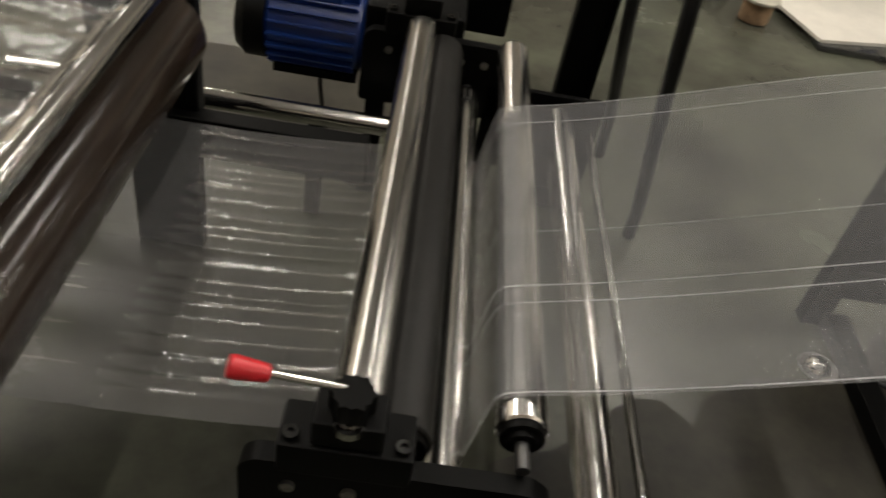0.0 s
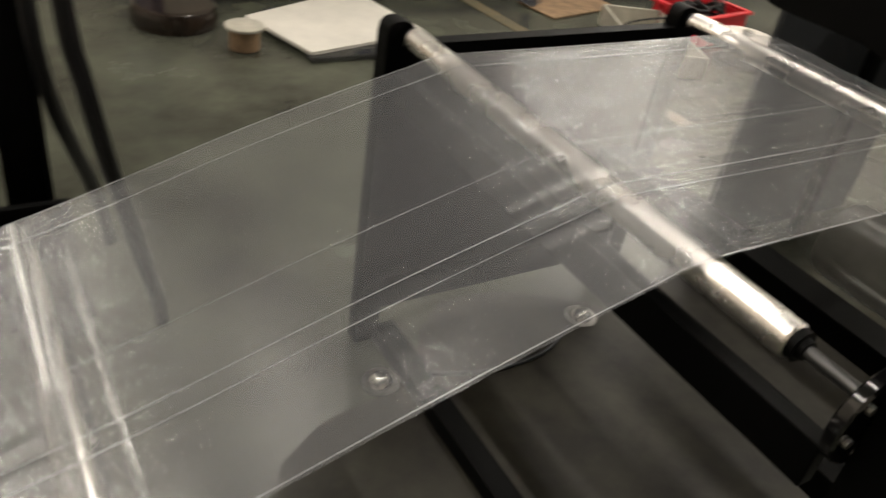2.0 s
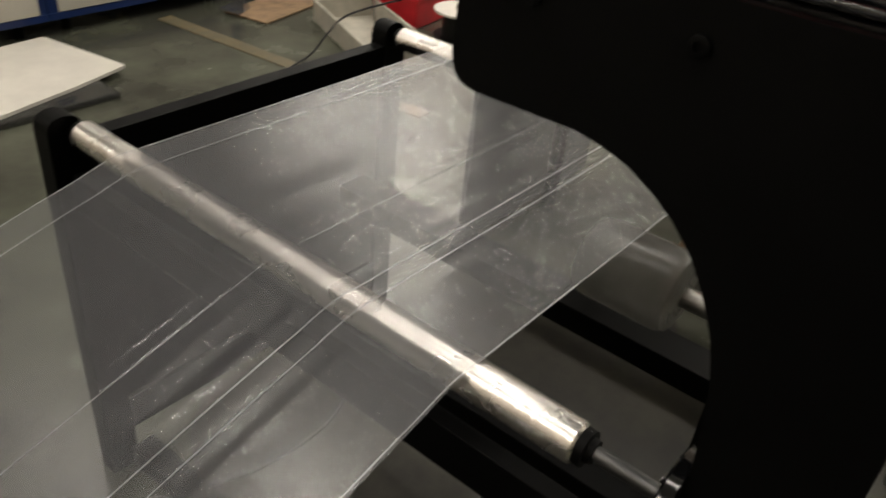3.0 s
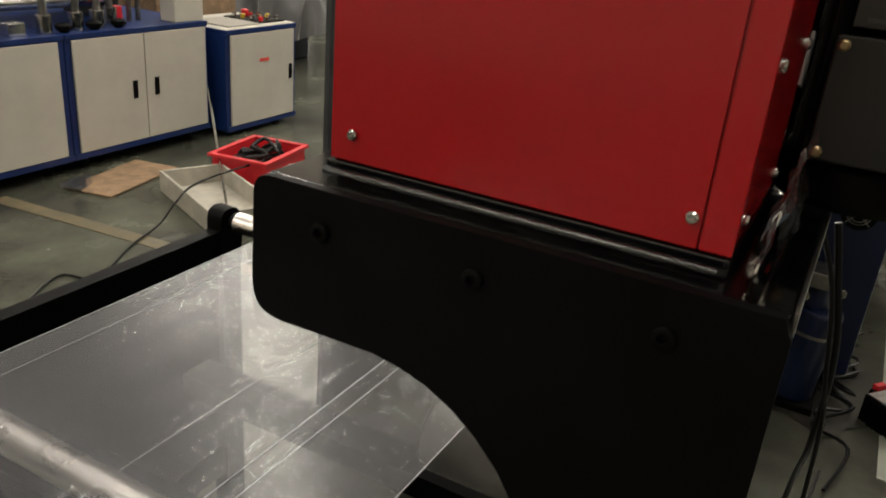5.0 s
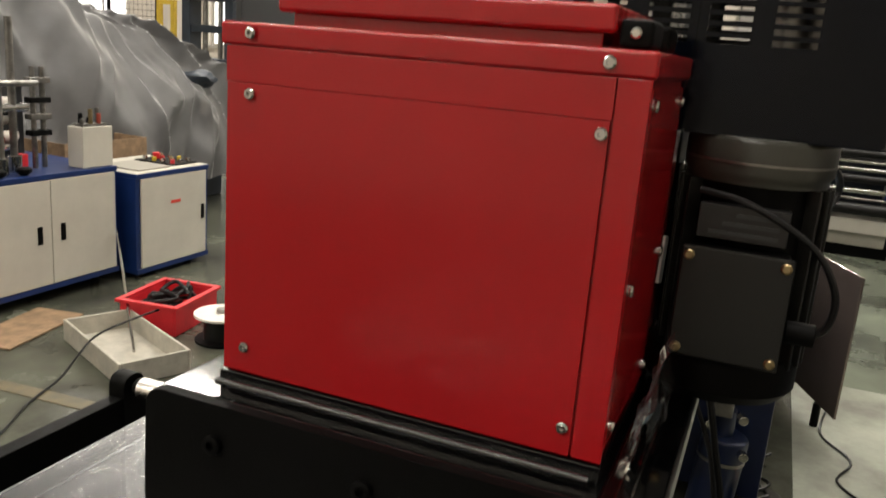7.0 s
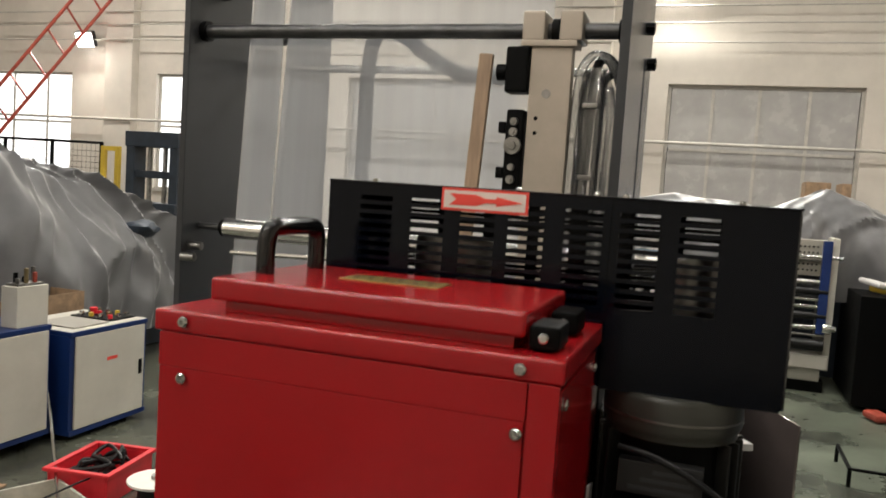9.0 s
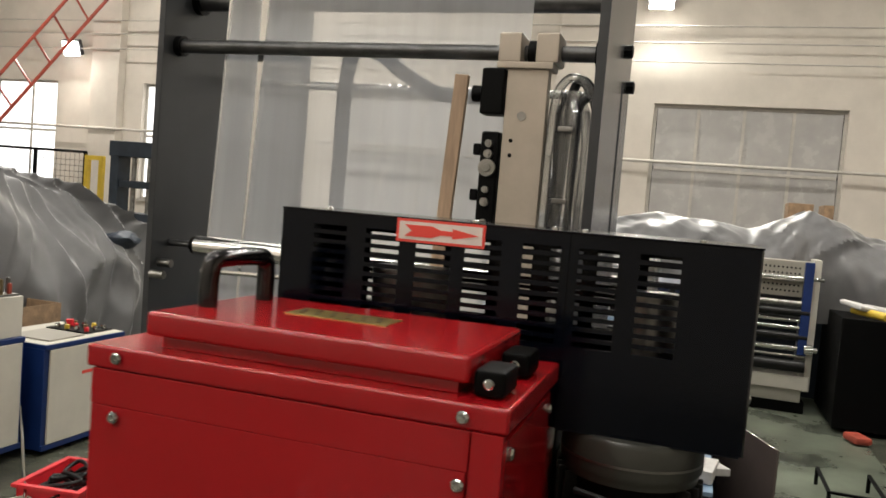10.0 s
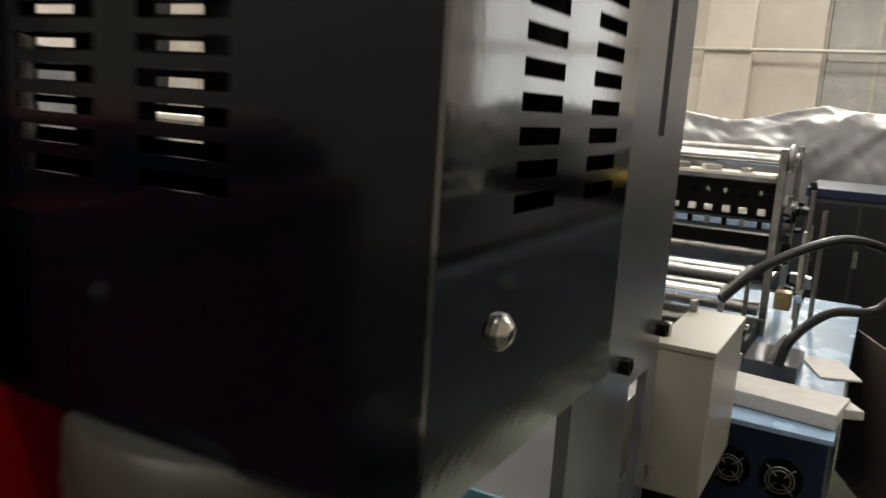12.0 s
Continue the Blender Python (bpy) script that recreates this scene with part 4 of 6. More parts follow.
web("film_web", [(2.05, 1.2), (2.06, 1.7), (2.065, 2.3), (2.07, 3.3)], [(0.57, 1.44), (0.56, 1.43), (0.545, 1.41), (0.54, 1.40)], "upright clear film web in the tower", rows=60, mat=TUBE_FILM, folds=((0.27, 0.004, 0.006), (0.31, 0.004, 0.006), (0.85, 0.01, 0.003), (0.93, 0.01, 0.002)), amp=0.003, seed=11)
t = thing("slitting_arm", 1.99, 0.53, 1.6, "upright bare aluminium arm clamped to the tower bar", "machine arm")
part("arm", box((1.975, 0.475, 1.45), (2.01, 0.575, 2.19), 0.003), ARM_METAL, t)
part("cap", box((1.965, 0.465, 2.19), (2.035, 0.60, 2.205), 0.002), ARM_METAL, t)
for y0 in (0.545, 0.455):
    part("clamp", box((1.97, y0, 2.205), (2.06, y0 + 0.055, 2.275), 0.005), ARM_METAL, t, "bare aluminium clamp")
part("clamp_ring", cyl((2.02, 0.515, 2.235), (2.02, 0.535, 2.235), 0.03, 18, 0.003), BLACK, t)
part("hole", cyl((1.973, 0.532, 2.079), (1.9755, 0.532, 2.079), 0.011, 18), STEEL, t)
for z in (2.02, 1.985):
    part("hole", cyl((1.9735, 0.553, z), (1.9755, 0.553, z), 0.005, 12), BLACK, t)
bk = part("knife_block", box((1.965, 0.578, 2.08), (2.02, 0.635, 2.19), 0.006), BLACK, t, "black knife block")
part("knife_knob", cyl((1.99, 0.635, 2.13), (1.99, 0.66, 2.13), 0.02, 14, 0.003), BLACK, bk)
bk = part("knife_block", box((1.97, 0.58, 1.78), (2.015, 0.625, 2.04), 0.006), BLACK, t, "black knife block")
for z, r in ((2.01, 0.009), (1.985, 0.010), (1.952, 0.021), (1.90, 0.008), (1.87, 0.010), (1.82, 0.009)):
    part("roller_wheel", lathe([(0, r), (0.012, r), (0.012, r * 0.5), (0.016, r * 0.45)], (1.97, 0.603, z), (-1, 0, 0), 16), STEEL, bk, "small bright steel wheel")
for z in (2.0, 1.89):
    part("knife_tab", box((1.975, 0.625, z - 0.018), (2.0, 0.645, z + 0.01), 0.004), BLACK, bk)
# wrapped cable bundle right of the arm
t = thing("hose_bundle", 2.05, 0.42, 1.4, "bundle of hoses wrapped in clear shiny plastic", "hose")
part("hose", sweep([(2.06, 0.45, 1.5), (2.05, 0.44, 1.9), (2.05, 0.43, 2.13), (2.06, 0.41, 2.18), (2.09, 0.385, 2.16), (2.1, 0.37, 2.13)], 0.012, 10), HOSE, t)
part("hose", sweep([(2.05, 0.41, 1.5), (2.055, 0.415, 1.9), (2.05, 0.41, 2.10), (2.06, 0.39, 2.14)], 0.010, 10), HOSE, t)
bm = bmesh.new()
rings = []
for i in range(26):
    z = 1.5 + i * 0.026
    ring = []
    for j in range(16):
        a = 2 * math.pi * j / 16
        r = 0.046 * (0.85 + 0.6 * noise.noise((math.cos(a) * 2, math.sin(a) * 2, z * 3.0))) * (1 if i < 24 else 0.7)
        ring.append(bm.verts.new((2.045 + r * math.sin(a), 0.424 + r * math.cos(a), z)))
    rings.append(ring)
for a, b in zip(rings, rings[1:]):
    for j in range(16):
        bm.faces.new((a[j], a[(j + 1) % 16], b[(j + 1) % 16], b[j]))
part("sleeve", bm, SLEEVE, t, "clear shiny plastic sleeve")
part("clear_hose", sweep([(2.01, 0.470, 1.5), (2.005, 0.468, 1.85), (2.005, 0.462, 2.10), (2.01, 0.440, 2.17), (2.02, 0.405, 2.175), (2.03, 0.378, 2.14), (2.05, 0.369, 2.11)], 0.011, 10), SLEEVE, t, "clear plastic hose bent over")
part("clear_hose", sweep([(2.01, 0.388, 1.5), (2.005, 0.384, 1.75), (2.005, 0.378, 2.0), (2.02, 0.39, 2.10)], 0.012, 10), SLEEVE, t, "clear plastic hose")
for z in (1.62, 1.88, 2.05):
    part("clip", box((1.99, 0.412, z), (2.0, 0.446, z + 0.012), 0.002), STEEL, t, "small steel clip")
part("air_hose", sweep([(2.30, 1.16, 1.5), (2.30, 1.15, 1.9), (2.28, 1.14, 2.15), (2.24, 1.10, 2.27), (2.24, 1.02, 2.27), (2.26, 0.95, 2.22), (2.28, 0.85, 2.17), (2.28, 0.72, 2.165), (2.26, 0.64, 2.19)], 0.022, 12), HOSE, label="thick black air hose hanging in the tower", category="hose")
part("wooden_batten", rotbox((1.985, 0.745, 1.09), (0.018, 0.035, 2.17), (3, 0, 0), 0.003), WOOD, label="pale wooden batten leaning in the tower", category="wood batten")

# ---- bag machine with cabinets along the far aisle ----
def cabinet(name, x0, x1, y0, y1, z0, z1, doors, label, top=BLUE, side=BLUE):
    t = thing(name, x0, y0, 0, label, "cabinet", "bag machine cabinets")
    part("body", box((x0, y0 + 0.012, z0), (x1, y1, z1 - 0.03), 0.004), side, t)
    part("top_frame", box((x0, y0, z1 - 0.03), (x1, y1, z1), 0.004), top, t)
    part("bottom_rail", box((x0, y0, z0), (x1, y0 + 0.0115, z0 + 0.035), 0.002), BLUE, t)
    n = len(doors)
    for d0, d1, hx in doors:
        d = part("door", box((d0, y0 - 0.004, z0 + 0.038), (d1, y0 + 0.0115, z1 - 0.036), 0.003), CREAM, t, "cream painted door")
        part("handle", box((hx - 0.018, y0 - 0.008, z0 + 0.30), (hx + 0.018, y0 - 0.0042, z0 + 0.41), 0.003), BLACK, d, "black recessed pull")
    for x in (x0 + 0.12, x1 - 0.12):
        for y in (y0 + 0.1, y1 - 0.1):
            part("foot", cyl((x, y, 0), (x, y, z0), 0.028, 12), BLACK, t)
    return t


CY = 4.11
cabinet("machine_cabinet", 1.9, 3.03, CY, 4.95, 0.08, 0.80, [(1.95, 2.44, 2.39), (2.446, 2.985, 2.50)], "cream and blue machine cabinet with closed doors")
cabinet("machine_cabinet", 3.034, 4.115, CY, 4.95, 0.08, 0.80, [(3.075, 3.575, 3.49), (3.581, 4.09, 3.66)], "cream and blue machine cabinet with closed doors")
cabinet("machine_cabinet", 0.7, 1.896, CY, 4.95, 0.08, 0.80, [(0.75, 1.30, 1.24), (1.306, 1.85, 1.37)], "cream and blue machine cabinet with closed doors")
t = cabinet("control_cabinet", 4.205, 4.945, 4.03, 4.62, 0.04, 0.738, [(4.245, 4.91, 4.87)], "cream and blue control cabinet with buttons on its top")
part("top_plate", box((4.212, 4.04, 0.738), (4.94, 4.615, 0.7415), 0.001), CREAM, t, "cream top plate")
part("warning_sign", box((4.53, 4.024, 0.50), (4.63, 4.0255, 0.522)), ARROW_RED, t, "small red warning sticker")
part("control_plate", box((4.30, 4.10, 0.7417), (4.62, 4.45, 0.752), 0.003), BEIGE, t)
part("button_panel", box((4.66, 4.12, 0.7417), (4.92, 4.48, 0.752), 0.003), BLACK, t, "dark button panel")
for i in range(3):
    for j in range(4):
        m = (CRATE, CHROME, YELLOW, CHROME, BRASS)[(i * 3 + j) % 5]
        part("button", cyl((4.70 + i * 0.085, 4.16 + j * 0.085, 0.752), (4.70 + i * 0.085, 4.16 + j * 0.085, 0.782), 0.017, 12, 0.003), m, t)
part("emergency_button", cyl((4.80, 4.40, 0.752), (4.80, 4.40, 0.80), 0.028, 14, 0.006), CRATE, t, "red emergency button")
t = thing("junction_box", 3.86, 4.3, 0.80, "plain cream steel box standing on the cabinet", "machine box")
part("body", box((3.865, 4.14, 0.80), (4.112, 4.27, 1.06), 0.006), CREAM, t)
part("bolt_plate", box((3.885, 4.155, 1.06), (4.09, 4.255, 1.075), 0.003), STEEL, t)
for i in range(6):
    part("fitting", cyl((3.90 + i * 0.034, 4.18 + (i % 2) * 0.05, 1.075), (3.90 + i * 0.034, 4.18 + (i % 2) * 0.05, 1.11 + 0.03 * (i % 3)), 0.014, 10, 0.003), (STEEL, BLACK, BRASS, BLACK, LADDER_RED, STEEL)[i], t)
t = thing("bag_machine_rollers", 3.0, 4.6, 0.80, "roller bed of the bag machine with upright posts", "machine")
for x, y, h in ((2.98, 4.20, 1.9), (3.20, 4.22, 1.55), (3.36, 4.24, 1.9), (3.5, 4.3, 1.7), (2.3, 4.2, 1.8), (2.0, 4.25, 1.6)):
    p = part("post", cyl((x, y, 0.80), (x, y, h), 0.022, 14), STEEL, t)
    part("clamp", cyl((x, y, 0.80), (x, y, 0.90), 0.042, 14, 0.004), CHROME, p, "bright steel foot clamp")
for x in (1.75, 2.12, 2.45, 2.75):
    part("clamp_block", box((x, 4.17, 0.80), (x + 0.10, 4.27, 0.87), 0.006), (ALU, STEEL, BLACK, ALU)[int(x * 100) % 4], t)
for i in range(14):
    x = 1.6 + i * 0.14
    part("valve_block", box((x, 4.36 + 0.03 * (i % 3), 0.96 + 0.05 * (i % 4)), (x + 0.06 + 0.02 * (i % 2), 4.42 + 0.03 * (i % 3), 1.03 + 0.07 * (i % 4)), 0.006), (BLACK, STEEL, DARK_GREY, BLACK, BRASS)[i % 5], t)
part("cross_rail", cyl((1.6, 4.21, 1.33), (3.6, 4.21, 1.33), 0.018, 12), STEEL, t)
part("cross_rail", cyl((1.6, 4.30, 1.18), (3.6, 4.30, 1.18), 0.025, 12), CHROME, t)
part("red_motor", cyl((3.4, 4.36, 1.02), (3.4, 4.30, 0.98), 0.045, 14, 0.006), LADDER_RED, t, "dark red pulley")
for z, y, m, r in ((0.93, 4.45, ALU, 0.04), (1.02, 4.6, ALU, 0.035), (1.12, 4.5, RUBBER, 0.04), (1.25, 4.65, STEEL, 0.03), (0.95, 4.75, RUBBER, 0.05)):
    part("bed_roller", cyl((1.2, y, z), (3.62, y, z), r, 20, 0.004), m, t)
for x in (1.2, 3.62):
    part("side_plate", box((x - 0.02, 4.38, 0.80), (x + 0.02, 4.85, 1.32), 0.004), GREY_PLATE, t)
for x in (3.08, 3.28, 3.45, 2.6):
    part("star_knob", lathe([(0, 0.02), (0.02, 0.045), (0.04, 0.045), (0.05, 0.03)], (x, 4.17, 0.80), (0, 0, 1), 8), BLACK, t, "black star knob")
part("valve", box((3.54, 4.3, 0.80), (3.6, 4.36, 0.9), 0.01), CRATE, t, "red valve")
for x in (3.68, 3.75):
    part("end_post", cyl((x, 4.34, 0.80), (x, 4.34, 1.42), 0.016, 12), STEEL, t)
for z in (1.0, 1.1, 1.2, 1.32):
    part("end_clamp", box((3.64, 4.31, z), (3.79, 4.37, z + 0.035), 0.005), (BLACK, STEEL)[int(z * 10) % 2], t)
for z, y in ((1.0, 4.40), (1.09, 4.48), (1.20, 4.42)):
    part("wrapped_roller", cyl((2.2, y, z + 0.03), (3.60, y, z), 0.032, 18, 0.004), LABEL_WHITE, t, "white paper-covered roller")
t = thing("cardboard_box", 4.55, 4.95, 0.3, "open brown cardboard box behind the control cabinet", "box")
for a, b in (((4.25, 4.72, 0.30), (5.05, 4.73, 0.86)), ((4.25, 5.30, 0.30), (5.05, 5.31, 0.86)), ((4.25, 4.732, 0.30), (4.26, 5.298, 0.86)), ((5.04, 4.732, 0.30), (5.05, 5.298, 0.86)), ((4.262, 4.732, 0.30), (5.038, 5.298, 0.31))):
    part("panel", box(a, b), CARDBOARD, t)
t = thing("pallet_stack", 4.65, 5.0, 0, "pale wooden pallet below the cardboard box", "pallet")
part("deck", box((4.2, 4.68, 0.12), (5.1, 5.35, 0.298), 0.004), WOOD, t)
part("block", box((4.25, 4.7, 0.0), (5.05, 5.3, 0.12), 0.004), WOOD, t)


def crumple(a, b, seed):
    """Long soft creases of a hanging sheet."""
    w = noise.noise((a * 0.5, b * 0.5, seed + 4.0))
    def crease(p, q, o):
        n = noise.noise((p, q, seed + o))
        return 1 - 2 * math.sqrt(n * n + 0.0008)
    r1 = crease(a * 1.0 - b * 0.8 + w * 0.6, b * 0.7 + a * 0.3, 0.0)
    r2 = crease(a * 2.3 + b * 1.3 + w, b * 1.0 - a * 0.4, 9.0)
    r3 = crease(a * 4.6 - b * 2.4 + w, b * 1.8 + w, 2.0)
    return 0.9 * r1 + 0.42 * r2 + 0.17 * r3


def drape(name, x0, x1, y0, y1, top, label, nx=190, ny=80, seed=0, fold=0.17, low=0.25):
    """A dust sheet over a bulky machine: top(u) gives its ridge height along x."""
    bm = bmesh.new()
    grid = []
    for i in range(nx + 1):
        u = i / nx
        row = []
        for j in range(ny + 1):
            v = j / ny
            a = math.pi * v
            h = top(u)
            ridge = min(1.0, 1.35 * (1 - abs(2 * v - 1)) ** 0.8)
            z = low + (h - low) * ridge
            y = y0 + (y1 - y0) * (0.5 - 0.5 * math.cos(a))
            z += fold * 0.6 * noise.noise((u * 4, v * 3, seed))
            y += fold * 1.2 * noise.noise((u * 3 + v * 2, v * 2, seed + 7.0))
            c = crumple(u * (x1 - x0), v * 3.4, seed)
            z += c * fold * 0.6
            y -= c * fold * 1.35
            row.append(bm.verts.new((x0 + (x1 - x0) * u + fold * 0.5 * noise.noise((u * 4, v * 5, seed + 3.0)), y, max(0.02, z))))
        grid.append(row)
    for r0, r1 in zip(grid, grid[1:]):
        for j in range(ny):
            bm.faces.new((r0[j], r0[j + 1], r1[j + 1], r1[j]))
    return part(name, bm, COVER, label=label, category="dust sheet", group="covered machines")


drape("dust_sheet", 3.3, 7.7, 5.35, 6.9, lambda u: 2.03 - 0.6 * u - 1.7 * max(0.0, u - 0.68), "grey translucent plastic sheet draped over a machine", seed=1)
drape("dust_sheet", 1.0, 3.4, 5.6, 7.2, lambda u: 1.9 + 0.35 * u, "grey translucent plastic sheet draped over a tall machine", seed=4)
t = thing("covered_machine", 5.0, 6.1, 0, "dark machine body hidden below the plastic sheet", "machine")
part("body", box((3.6, 5.65, 0.0), (7.2, 6.6, 0.85), 0.02), DARK_STEEL, t)
part("tower", box((3.6, 5.8, 0.95), (4.6, 6.6, 1.6), 0.02), DARK_STEEL, t)
t = thing("cloth_bundle", 5.9, 5.4, 1.35, "dark blue cloth lying on the plastic sheet", "cloth")
bm = bmesh.new()
bmesh.ops.create_icosphere(bm, subdivisions=3, radius=1)
for v in bm.verts:
    n = 1 + 0.3 * noise.noise(v.co * 1.7)
    v.co = Vector((6.55 + v.co.x * 0.16 * n, 5.43 + v.co.y * 0.15 * n, 1.26 + v.co.z * 0.085 * n))
part("cloth", bm, DARK_STEEL, t)

# ---- loose things on the floor ----
def open_bin(name, c, size, turn, wall, mat, label, category, tilt=0.0, rim=0.0):
    t = thing(name, c[0], c[1], c[2], label, category)
    sx, sy, sz = size
    m = pose(*c, tilt, 0, turn)
    def add(nm, a, b):
        bm = box(a, b, wall * 0.3)
        bmesh.ops.transform(bm, matrix=m, verts=bm.verts)
        part(nm, bm, mat, t)
    add("base", (-sx / 2 + wall, -sy / 2 + wall, 0), (sx / 2 - wall, sy / 2 - wall, wall))
    add("side", (-sx / 2, -sy / 2, 0), (sx / 2, -sy / 2 + wall, sz))
    add("side", (-sx / 2, sy / 2 - wall, 0), (sx / 2, sy / 2, sz))
    add("side", (-sx / 2, -sy / 2 + wall, 0), (-sx / 2 + wall, sy / 2 - wall, sz))
    add("side", (sx / 2 - wall, -sy / 2 + wall, 0), (sx / 2, sy / 2 - wall, sz))
    if rim:
        add("rim", (-sx / 2 - rim, -sy / 2 - rim, sz), (sx / 2 + rim, -sy / 2 + wall, sz + 0.02))
        add("rim", (-sx / 2 - rim, sy / 2 - wall, sz), (sx / 2 + rim, sy / 2 + rim, sz + 0.02))
        add("rim", (-sx / 2 - rim, -sy / 2 + wall, sz), (-sx / 2 + wall, sy / 2 - wall, sz + 0.02))
        add("rim", (sx / 2 - wall, -sy / 2 + wall, sz), (sx / 2 + rim, sy / 2 - wall, sz + 0.02))
    return t


open_bin("plastic_tray", (3.15, 3.13, 0.004), (0.76, 0.37, 0.12), 66, 0.016, TRAY, "empty grey-cream plastic tray on the floor", "tray")
open_bin("red_crate", (3.70, 3.31, 0.004), (0.46, 0.36, 0.16), 9, 0.014, CRATE, "bright red plastic crate with tangled cables", "crate", rim=0.02)
rnd = random.Random(3)
for k in range(5):
    pts = [(3.70 + rnd.uniform(-0.17, 0.17), 3.31 + rnd.uniform(-0.12, 0.12), 0.06 + rnd.uniform(0, 0.14)) for _ in range(7)]
    part("cable_tangle", sweep(pts, 0.012, 8), HOSE, label="tangled black cable lying in the red crate", category="cable", group="cables in the crate")
t = thing("cable_drum", 3.62, 2.87, 0, "black cable reel with a white metal top", "cable reel")
part("lower_disc", cyl((3.62, 2.87, 0.0), (3.62, 2.87, 0.015), 0.15, 28, 0.003), BLACK, t)
part("core", cyl((3.62, 2.87, 0.015), (3.62, 2.87, 0.15), 0.10, 24), HOSE, t)
part("upper_disc", cyl((3.62, 2.87, 0.15), (3.62, 2.87, 0.165), 0.155, 28, 0.003), LABEL_WHITE, t, "white metal disc")
part("hub", cyl((3.62, 2.87, 0.165), (3.62, 2.87, 0.19), 0.03, 14, 0.004), STEEL, t)
part("thin_rod", cyl((3.13, 3.05, 0.05), (4.08, 4.085, 0.36), 0.008, 8), CHROME, label="thin bright rod leaning against the cabinet", category="rod")
part("cardboard_sheet", rotbox((3.15, 3.86, 0.008), (0.62, 0.30, 0.008), (0, 0, 12)), CARDBOARD, label="flat brown cardboard sheet on the floor", category="cardboard")
part("plastic_sheet", rotbox((2.92, 3.94, 0.02), (0.3, 0.12, 0.005), (8, 5, 30)), WRAP, label="crumpled scrap of clear plastic on the floor", category="plastic wrap")
part("floor_cable", sweep([(1.5, 2.5, 0.008), (1.82, 2.89, 0.008), (2.09, 3.04, 0.008), (2.17, 2.90, 0.008), (2.49, 3.06, 0.008), (2.72, 3.12, 0.03), (2.85, 3.14, 0.10), (3.0, 3.16, 0.16), (3.3, 3.17, 0.17), (3.56, 3.22, 0.14)], 0.006, 6), HOSE, label="thin black cable lying across the floor", category="cable", group="floor cables")
part("hanging_hose", sweep([(0.10, 2.13, 0.004), (0.085, 2.09, 0.12), (0.058, 2.02, 0.26), (-0.041, 1.77, 0.667), (-0.06, 1.75, 1.0), (-0.08, 1.80, 1.8), (-0.1, 1.86, 2.4)], 0.018, 10), HOSE, label="black hose hanging down beside the upright post", category="hose", group="hanging hoses")
part("hanging_hose", sweep([(0.15, 1.73, 0.004), (0.138, 1.70, 0.09), (0.118, 1.66, 0.19), (0.05, 1.55, 0.5), (-0.009, 1.447, 0.81), (-0.03, 1.45, 1.0), (-0.06, 1.6, 1.8), (-0.1, 1.86, 2.4)], 0.018, 10), HOSE, label="black hose hanging down beside the upright post", category="hose", group="hanging hoses")
t = thing("upright_post", -0.1, 1.88, 0, "black steel channel post standing behind the roller stand", "post")
part("web_plate", box((-0.15, 1.885, 0.012), (-0.05, 1.895, 2.5), 0.002), BLACK, t)
for x in (-0.15, -0.058):
    part("side_flange", box((x, 1.845, 0.012), (x + 0.008, 1.8845, 2.5), 0.002), BLACK, t)
part("base_plate", box((-0.2, 1.80, 0.0), (0.0, 1.94, 0.012), 0.002), BLACK, t)
t = thing("round_base", 0.74, 3.88, 0, "low round dark brown drum base on the floor", "base")
part("disc", lathe([(0, 0.20), (0.05, 0.205), (0.09, 0.19), (0.10, 0.17)], (0.74, 3.88, 0.0), (0, 0, 1), 36), BROWN_ROLL, t)
t = thing("white_board", 1.4, 3.6, 0.1, "white board lying on clear plastic wrapping", "board")
part("board", prism(rounded([(1.21, 3.30), (1.62, 3.40), (1.91, 3.49), (1.81, 4.03), (1.5, 4.0), (1.06, 3.80)], 0.015), "z", 0.03, 0.045, 0.002), WHITE_BOARD, t)
part("wrapping", box((1.20, 3.27, 0.0), (1.75, 3.95, 0.029), 0.012), WRAP, t, "clear plastic wrapping")
t = thing("cardboard_core", 0.95, 3.62, 0, "round brown core wrapped in clear film", "roll")
part("core", cyl((0.96, 3.5, 0.0), (0.96, 3.5, 0.10), 0.07, 24, 0.01), CARDBOARD, t)
part("disc", cyl((0.96, 3.5, 0.10), (0.96, 3.5, 0.115), 0.09, 24, 0.004), TRAY, t)
for x, y in ((0.59, 1.31), (1.27, 1.34)):
    t = thing("dome_stud", x, y, 0, "small polished steel dome cap on the floor", "floor cap", "floor caps")
    part("dome", lathe([(0, 0.034), (0.006, 0.034), (0.014, 0.03), (0.024, 0.02), (0.029, 0.008)], (x, y, 0.0), (0, 0, 1), 24), CHROME, t)
    part("plate", cyl((x, y, 0), (x, y, 0.005), 0.05, 20), STEEL, t)
part("floor_cable", sweep([(0.66, 1.31, 0.01), (0.85, 1.24, 0.01), (1.05, 1.24, 0.01), (1.2, 1.31, 0.012)], 0.006, 8), GREY_PLATE, label="dark grey hose lying on the floor", category="hose", group="floor cables")

